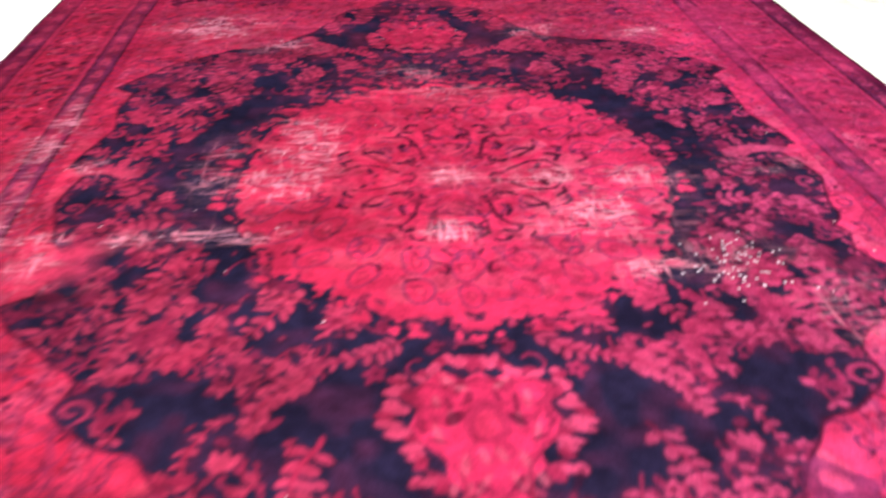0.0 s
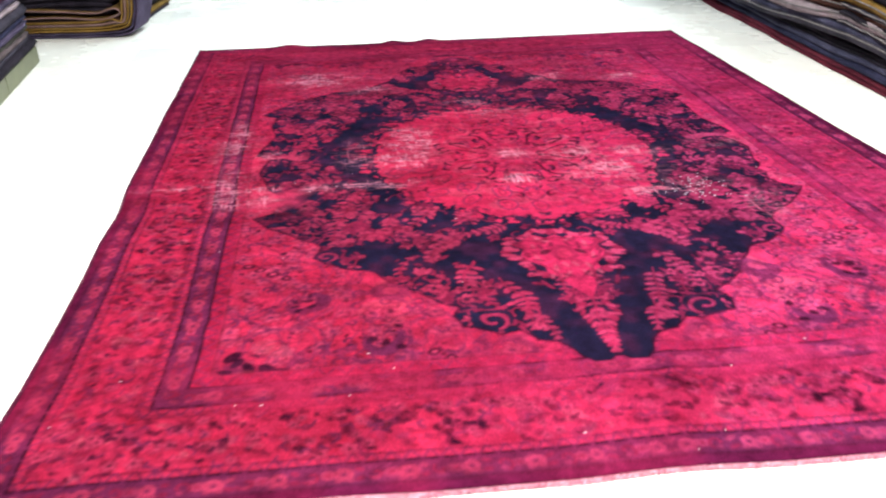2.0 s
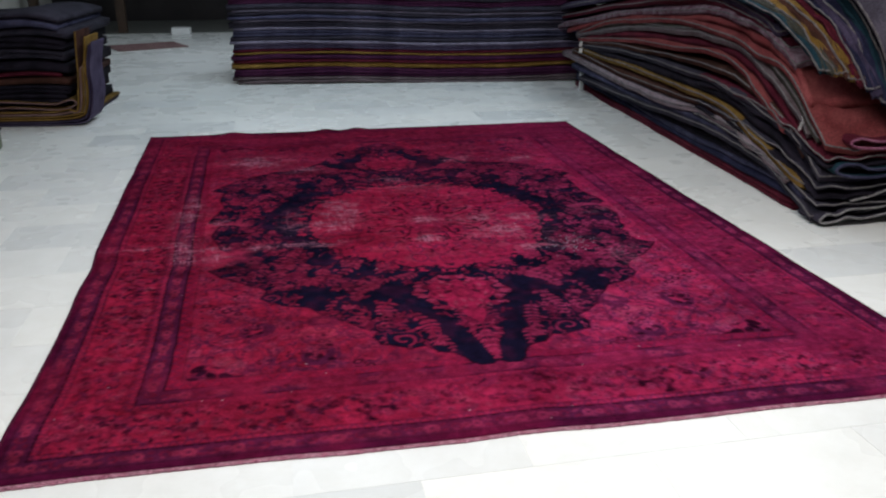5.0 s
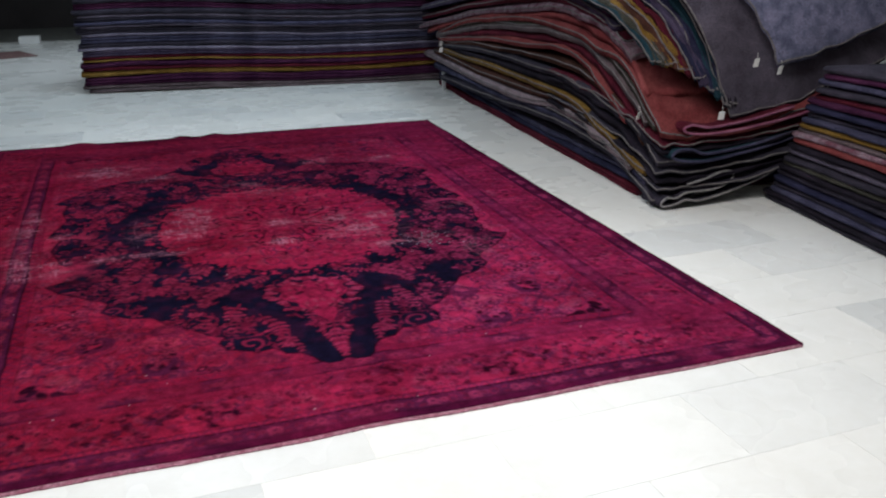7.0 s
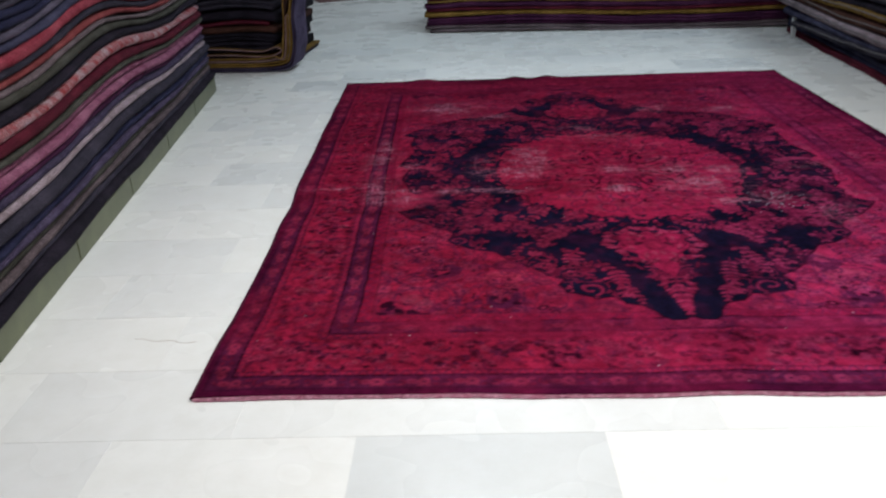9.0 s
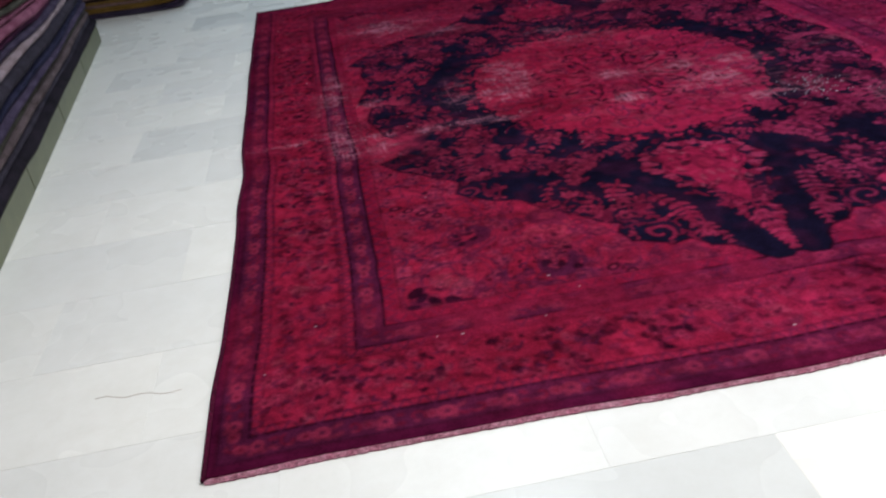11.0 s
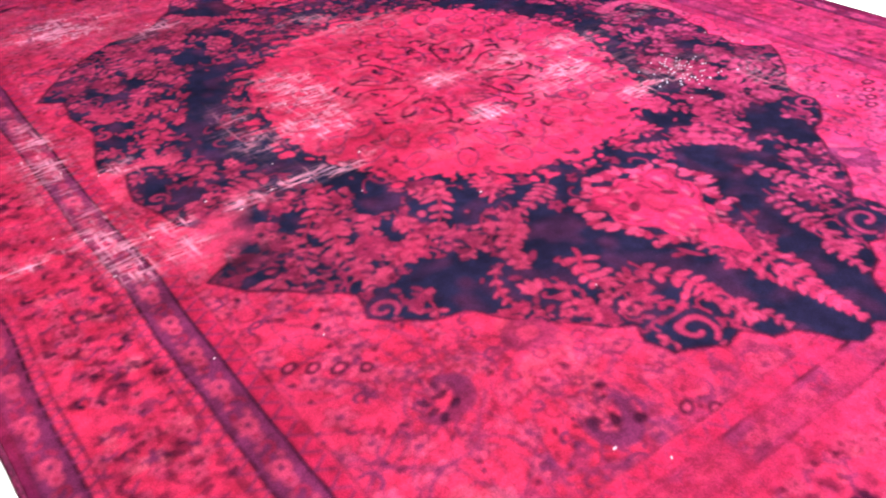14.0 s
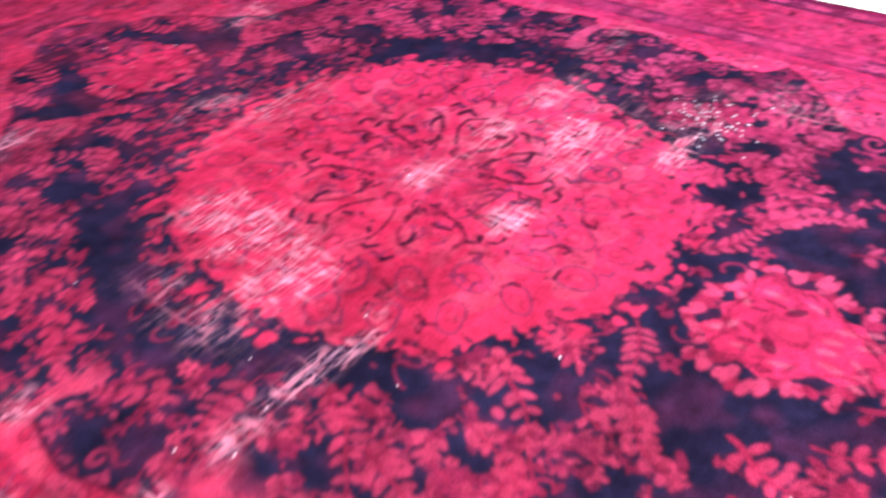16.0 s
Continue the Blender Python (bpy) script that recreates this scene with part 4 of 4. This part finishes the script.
def draped_rug(west, south, thick, colour, seed, label, bind=True, crown=0.06):
    """A rug hanging over the pile. west: its edge along the aisle from the hanging corner northwards; south: its hanging end, from that corner eastwards."""
    nu, nv = 22, 44
    top = np.zeros((nv + 1, nu + 1, 3))
    for j in range(nv + 1):
        w = along(west, j / nv)
        for i in range(nu + 1):
            e = along(south, i / nu) - np.array(south[0])
            hang = (1 - j / nv) ** 2
            p = w + np.array((e[0], e[1] * hang, e[2] * hang + crown * (1 - hang) * (1 - math.exp(-3.0 * i / nu))))
            ruff = 0.016 * noise.noise((i * 0.35, j * 0.22, seed * 3.1)) + 0.007 * noise.noise((i * 0.9, j * 0.7, seed * 5.7))
            p[2] = max(p[2] + ruff, thick + 0.003)
            p[0] += 0.022 * noise.noise((j * 0.2, seed * 2.2, 0)) * (1 - i / nu)
            p[1] += 0.02 * noise.noise((i * 0.3, seed * 4.2, 9)) * (1 - j / nv)
            top[j, i] = settle(*p)
    m = (nv + 1) * (nu + 1)
    low = top.copy()
    low[..., 2] -= thick
    verts = [tuple(p) for p in top.reshape(-1, 3)] + [tuple(p) for p in low.reshape(-1, 3)]
    faces = []
    for j in range(nv):
        for i in range(nu):
            a = j * (nu + 1) + i
            q = (a, a + 1, a + nu + 2, a + nu + 1)
            faces += [q, tuple(m + k for k in q[::-1])]
    rim = [i for i in range(nu + 1)] + [j * (nu + 1) + nu for j in range(1, nv + 1)] + [nv * (nu + 1) + i for i in range(nu - 1, -1, -1)] + [j * (nu + 1) for j in range(nv - 1, 0, -1)]
    for a, b in zip(rim, rim[1:] + rim[:1]):
        faces.append((b, a, m + a, m + b))
    thing = tagged(new("draped_rug"), label, "rug", "rugs draped over the east pile")
    part("woven_face", mesh_of("woven_face", verts, faces), WOOL[colour], thing)
    if bind:
        path = [top[j, 0] + np.array((-0.003, 0, -thick * 0.15)) for j in range(nv, -1, -1)] + [top[0, i] + np.array((0, -0.003, -thick * 0.15)) for i in range(1, nu + 1)]
        part("edge_binding", tube_mesh("edge_binding", [tuple(p) for p in path], 0.0045), EDGE, thing, "pale overcast edge yarn")
    return thing


def west_edge(*yz):
    return [(2.14 + 0.08 * (y - 1.62), y, z) for y, z in yz]


LAYERS = [
    (west_edge((1.6, 0.05), (2.1, 0.19), (2.7, 0.24), (3.8, 0.2), (4.6, 0.17), (5.4, 0.16)), [(2.14, 1.6, 0.05), (2.42, 1.6, 0.06), (2.62, 1.62, 0.13), (2.95, 1.64, 0.19)], "charcoal"),
    (west_edge((1.85, 0.18), (2.1, 0.23), (2.4, 0.28), (2.8, 0.32), (3.8, 0.28), (6.0, 0.3)), [(2.16, 1.85, 0.18), (2.3, 1.84, 0.19), (2.6, 1.85, 0.22), (2.9, 1.85, 0.24)], "beige"),
    (west_edge((1.71, 0.19), (2.0, 0.25), (2.27, 0.32), (2.8, 0.41), (3.8, 0.42), (5.45, 0.41)), [(2.16, 1.71, 0.19), (2.3, 1.7, 0.19), (2.6, 1.7, 0.22), (2.9, 1.7, 0.25)], "mustard"),
    (west_edge((1.585, 0.25), (1.8, 0.38), (2.2, 0.46), (2.8, 0.52), (4.0, 0.52), (5.4, 0.45)), [(2.14, 1.585, 0.25), (2.39, 1.58, 0.26), (2.75, 1.6, 0.31), (3.1, 1.62, 0.36)], "charcoal"),
    (west_edge((1.97, 0.41), (2.2, 0.53), (2.45, 0.63), (2.85, 0.69), (4.0, 0.63), (5.5, 0.49)), [(2.15, 1.97, 0.41), (2.3, 1.95, 0.43), (2.6, 1.95, 0.47), (2.9, 1.95, 0.5)], "salmon"),
    (west_edge((1.76, 0.44), (2.14, 0.63), (2.54, 0.76), (3.2, 0.77), (4.35, 0.7), (5.55, 0.51)), [(2.14, 1.76, 0.44), (2.3, 1.74, 0.45), (2.6, 1.74, 0.47), (2.9, 1.74, 0.5)], "taupe"),
    (west_edge((1.59, 0.42), (1.95, 0.67), (2.3, 0.76), (3.0, 0.83), (4.4, 0.75), (5.6, 0.53)), [(2.15, 1.59, 0.42), (2.3, 1.57, 0.39), (2.65, 1.53, 0.42), (3.1, 1.46, 0.53)], "salmon"),
    (west_edge((1.95, 0.74), (2.15, 0.83), (2.5, 0.9), (3.0, 0.93), (4.5, 0.79), (6.2, 0.53)), [(2.17, 1.95, 0.74), (2.3, 1.95, 0.76), (2.6, 1.95, 0.8), (2.9, 1.95, 0.84)], "mottled rose"),
    (west_edge((2.15, 0.88), (2.35, 0.94), (2.7, 1.0), (3.2, 1.03), (4.5, 0.92), (6.1, 0.72)), [(2.2, 2.15, 0.88), (2.35, 2.15, 0.89), (2.6, 2.15, 0.92), (2.9, 2.15, 0.95)], "violet"),
    (west_edge((2.3, 1.0), (2.5, 1.05), (2.8, 1.1), (3.3, 1.12), (4.5, 1.04), (6.1, 0.92)), [(2.22, 2.3, 1.0), (2.35, 2.3, 1.01), (2.6, 2.3, 1.03), (2.9, 2.3, 1.06)], "charcoal"),
]
BETWEEN = ["slate", "brown", "black", "brown", "maroon", "olive", "salmon", "maroon", "plum"]
WORDS = {"charcoal": "dark charcoal", "mottled rose": "mottled rose and grey"}
for k, (west, south, colour) in enumerate(LAYERS):
    draped_rug(west, south, 0.034, colour, k + 1, "folded %s wool rug draped over the pile" % WORDS.get(colour, colour))
    if k + 1 < len(LAYERS):
        w2, s2, _ = LAYERS[k + 1]
        wm = [tuple((np.array(a) + np.array(b)) / 2 + np.array((0.014, 0, 0))) for a, b in zip(west, w2)]
        sm = [tuple((np.array(a) + np.array(b)) / 2) for a, b in zip(south, s2)]
        draped_rug(wm, sm, 0.036, BETWEEN[k], 20 + 3 * k, "folded %s wool rug draped over the pile" % BETWEEN[k], k % 2 == 1)
# folded dark ends below the red one, each with its own sag
for z, x1, dz, colour, seed in ((0.11, 2.9, 0.14, "charcoal", 81), (0.155, 3.0, 0.13, "black", 82), (0.2, 3.05, 0.12, "charcoal", 83), (0.305, 3.1, 0.1, "black", 84), (0.345, 3.08, 0.1, "maroon", 85)):
    draped_rug(west_edge((1.575, z), (1.8, z + 0.06), (2.1, z + 0.12), (2.5, z + 0.16), (3.0, z + 0.18)),
               [(2.14, 1.575, z), (2.3, 1.56, z + 0.004), (2.55, 1.54, z + 0.015), (2.8, 1.5, z + 0.5 * dz), (x1, 1.45, z + dz)], 0.014, colour, seed, "folded %s wool rug sagging at the pile's foot" % colour, seed % 2 == 1)


def looped_rug(points, thick, y0, y1, colour, label, plan=settle, group="rugs draped over the east pile", yarn=PALE):
    """A rug whose end is folded into loops: a strip along the curve, drawn back along y."""
    n = 60
    curve = [along(points, k / n) for k in range(n + 1)]
    verts, faces = [], []
    for k, p in enumerate(curve):
        d = curve[min(n, k + 1)] - curve[max(0, k - 1)]
        d = d / (np.linalg.norm(d) + 1e-9)
        e = np.array((-d[1], d[0])) * thick / 2
        for q, y in ((p + e, y0), (p + e, y1), (p - e, y1), (p - e, y0)):
            verts.append(plan(q[0], y + 0.012 * wob(k * 0.2, 5), max(0.002, q[1])))
    for k in range(n):
        for i in range(4):
            faces.append((4 * k + i, 4 * k + (i + 1) % 4, 4 * k + 4 + (i + 1) % 4, 4 * k + 4 + i))
    faces += [(3, 2, 1, 0), (4 * n, 4 * n + 1, 4 * n + 2, 4 * n + 3)]
    thing = tagged(new("draped_rug"), label, "rug", group)
    part("woven_face", mesh_of("woven_face", verts, faces, False), WOOL[colour], thing)
    path = [plan(p[0], y0 - 0.003 + 0.012 * wob(k * 0.2, 5), max(0.008, p[1])) for k, p in enumerate(curve)]
    part("edge_binding", tube_mesh("edge_binding", path, thick * 0.55), yarn, thing, "paler overcast edge yarn")


looped_rug([(2.95, 0.19), (2.8, 0.13), (2.65, 0.085), (2.5, 0.05), (2.38, 0.035), (2.3, 0.05), (2.24, 0.03), (2.17, 0.022), (2.155, 0.045), (2.19, 0.07), (2.24, 0.06), (2.3, 0.085), (2.42, 0.085),
            (2.52, 0.1), (2.585, 0.14), (2.57, 0.175), (2.5, 0.18), (2.4, 0.15), (2.3, 0.13)], 0.012, 1.555, 1.72, "charcoal", "dark grey wool rug with its end folded in loops")

# the thick folded ends of a maroon and of a dark teal rug
looped_rug([(3.12, 0.535), (2.9, 0.468), (2.65, 0.422), (2.42, 0.396), (2.29, 0.398), (2.24, 0.42), (2.28, 0.442), (2.35, 0.43), (2.42, 0.428), (2.6, 0.455), (2.85, 0.51)], 0.013, 1.55, 1.75, "maroon",
           "maroon wool rug with a thick folded end", lambda x, y, z: settle(x, y - 0.11 * (x - 2.2), z), yarn=WOOL["pink"])
looped_rug([(3.05, 0.39), (2.85, 0.325), (2.6, 0.278), (2.38, 0.252), (2.24, 0.262), (2.19, 0.29), (2.23, 0.316), (2.31, 0.312), (2.36, 0.292), (2.45, 0.29), (2.65, 0.318), (2.9, 0.372)], 0.015, 1.55, 1.75, "teal",
           "dark teal wool rug with a thick folded end", lambda x, y, z: settle(x, y - 0.06 * (x - 2.2), z), yarn=WOOL["slate"])

# rugs that turn up round the side of the pile beyond the plinth, and one that curls under them
for k, (colour, yarn, top) in enumerate((("violet", WOOL["violet"], 0.62), ("plum", WOOL["violet"], 0.6), ("mustard", WOOL["mustard"], 0.66), ("beige", WOOL["mustard"], 0.5), ("mustard", WOOL["tan"], 0.45), ("brown", WOOL["mustard"], 0.7))):
    q = 0.02 * k
    looped_rug([(0.7, 0.012 + q), (1.2, 0.012 + q), (1.62, 0.014 + q), (1.84 - q, 0.03 + q), (1.9 - q, 0.12), (1.93 - q, 0.26), (1.93 - 0.8 * q, 0.42), (1.97 - q, top)], 0.013, -0.03 - 0.004 * k, 0.28, colour,
               "%s wool rug turned up round the pile's side" % colour, lambda x, y, z: BACKLEFT @ Vector((x, y, z)), "rugs piled beyond the plinth", yarn)
looped_rug([(1.0, 0.135), (1.35, 0.145), (1.6, 0.13), (1.72, 0.135), (1.8, 0.17), (1.77, 0.2), (1.7, 0.185), (1.62, 0.17), (1.3, 0.19), (1.0, 0.2)], 0.012, -0.045, 0.5, "mustard", "mustard wool rug with a curled end in the pile",
           lambda x, y, z: BACKLEFT @ Vector((x, y, z)), "rugs piled beyond the plinth", WOOL["tan"])

# narrow folded ends that hang over the front of the pile
ENDS = ("teal", "olive", "mustard", "brown", "mustard", "maroon", "navy", "violet", "navy", "teal", "black")
for k, colour in enumerate(ENDS):
    f, seed = k / 10, 61 + k
    x, y, z = 2.15 + 0.31 * (0.75 * f + 0.25 * f * f), 1.73 - 0.19 * f, 0.74 - 0.2 * f * f
    top_z = 1.0 + 0.014 * k
    draped_rug([(x, y, z), (x - 0.025, y + 0.13, z + 0.11 + 0.13 * f * f), (x - 0.05, y + 0.34, z + 0.22 + 0.2 * f * f + 0.04 * f), (x - 0.05, y + 0.7, top_z + 0.03), (x + 0.02, y + 1.2, top_z + 0.06), (x + 0.05, 3.9, top_z)],
               [(x, y, z), (x + 0.02, y - 0.008, z - 0.004), (x + 0.04, y - 0.01, z), (x + 0.07, y - 0.004, z + 0.004)], 0.02, colour, seed, "folded %s wool rug hanging over the pile's end" % colour, k % 2 == 0, 0.0)
draped_rug([(2.5, 1.53, 0.48), (2.42, 1.57, 0.72), (2.32, 1.66, 0.96), (2.26, 1.9, 1.14), (2.3, 2.6, 1.2), (2.4, 3.6, 1.15)],
           [(2.5, 1.53, 0.48), (2.75, 1.53, 0.51), (2.98, 1.53, 0.56), (3.4, 1.54, 0.69), (4.2, 1.56, 0.98)], 0.02, "dark grey", 71, "large plain dark grey wool rug hanging over the pile")
draped_rug([(2.72, 1.49, 0.73), (2.66, 1.52, 0.88), (2.56, 1.6, 1.06), (2.5, 1.8, 1.19), (2.5, 2.5, 1.24), (2.5, 3.2, 1.2)],
           [(2.72, 1.49, 0.73), (2.95, 1.49, 0.78), (3.12, 1.49, 0.82), (3.45, 1.5, 0.94), (4.2, 1.52, 1.22)], 0.022, "bluegrey", 72, "blue-grey wool rug laid over the top of the pile")

# price tags on threads, the bench leg, and what lies by the back room
for x, y, z, a in ((2.735, 1.478, 0.72, 12), (2.455, 1.535, 0.5, -8), (2.135, 1.78, 0.48, 30), (2.405, 5.32, 0.42, 4), (2.42, 5.36, 0.47, 15), (2.6, 1.50, 0.76, 5)):
    card = tagged(new("price_tag"), "small white card price tag hanging from a rug", "tag", "price tags")
    card.matrix_world = pose(*settle(x, y, z), 12, 0, a)
    part("card", box_mesh("card", -0.017, -0.001, -0.045, 0.017, 0.001, 0.0, 0.0006), TAG, card)
    part("thread", tube_mesh("thread", [(0, 0, 0), (0.002, 0.004, 0.012), (0, 0.012, 0.026)], 0.0012), TAG, card)
tagged(part("bench_leg", box_mesh("bench_leg", 2.325, 5.4, 0.0, 2.36, 5.435, 0.2, 0.004), POST), "pale grey metal bench leg under draped rugs", "bench leg")
tagged(part("small_rug", box_mesh("small_rug", -0.45, -0.33, 0.0, 0.45, 0.33, 0.012, 0.003), WOOL["tan"], at=pose(-2.12, 9.72, 0, 0, 0, 24)), "small brown rug lying on the marble floor", "rug")
for x in (-2.75, -3.95):
    tagged(part("door_frame", box_mesh("door_frame", x, 11.43, 0.0, x + 0.13, 11.55, 3.0, 0.006), FRAME), "dark brown wooden post of the back doorway", "door frame", kind="structure")
tagged(part("carton", box_mesh("carton", -1.95, 11.1, 0.0, -1.68, 11.3, 0.1, 0.006), TAG), "small white carton on the floor", "box")

# ---- the marble tiles, last ----
TW, TD, GAP = 0.64, 0.338, 0.0006
tile_mesh = box_mesh("marble_tile", GAP, GAP, -0.012, TW - GAP, TD - GAP, 0.0)
tile_mesh.materials.append(MARBLE)
rest_v, rest_f = [], []
row = 0
y = -0.075 - 13 * TD
while y < 11.4:
    x = -4.65 - (0.33 if row % 2 else 0.0)
    while x < 4.4:
        if -2.1 < x + TW / 2 < 2.9 and -1.3 < y < 5.9 and not (-1.0 < x < 1.1 and 0.3 < y < 3.8):
            ob = new("marble_tile", tile_mesh)
            ob.parent = FLOOR
            ob.location = (x, y, 0)
        else:
            b = len(rest_v)
            rest_v += [(x + GAP, y + GAP, 0), (x + TW - GAP, y + GAP, 0), (x + TW - GAP, y + TD - GAP, 0), (x + GAP, y + TD - GAP, 0),
                       (x + GAP, y + GAP, -0.01), (x + TW - GAP, y + GAP, -0.01), (x + TW - GAP, y + TD - GAP, -0.01), (x + GAP, y + TD - GAP, -0.01)]
            rest_f += [(b, b + 1, b + 2, b + 3), (b, b + 4, b + 5, b + 1), (b + 1, b + 5, b + 6, b + 2), (b + 2, b + 6, b + 7, b + 3), (b + 3, b + 7, b + 4, b)]
        x += TW
    y += TD
    row += 1
tagged(part("marble_tiles", mesh_of("marble_tiles", rest_v, rest_f, False), MARBLE, FLOOR), "white marble floor tiles", kind="stuff")
crack = [(-1.59 + 0.026 * k, 0.455 - 0.004 * k + 0.006 * math.sin(1.7 * k), 0.0002) for k in range(9)]
part("crack", tube_mesh("crack", crack, 0.0009), plain("crack_dirt", (0.42, 0.36, 0.31), 0.9), FLOOR, "thin brown crack in the marble")
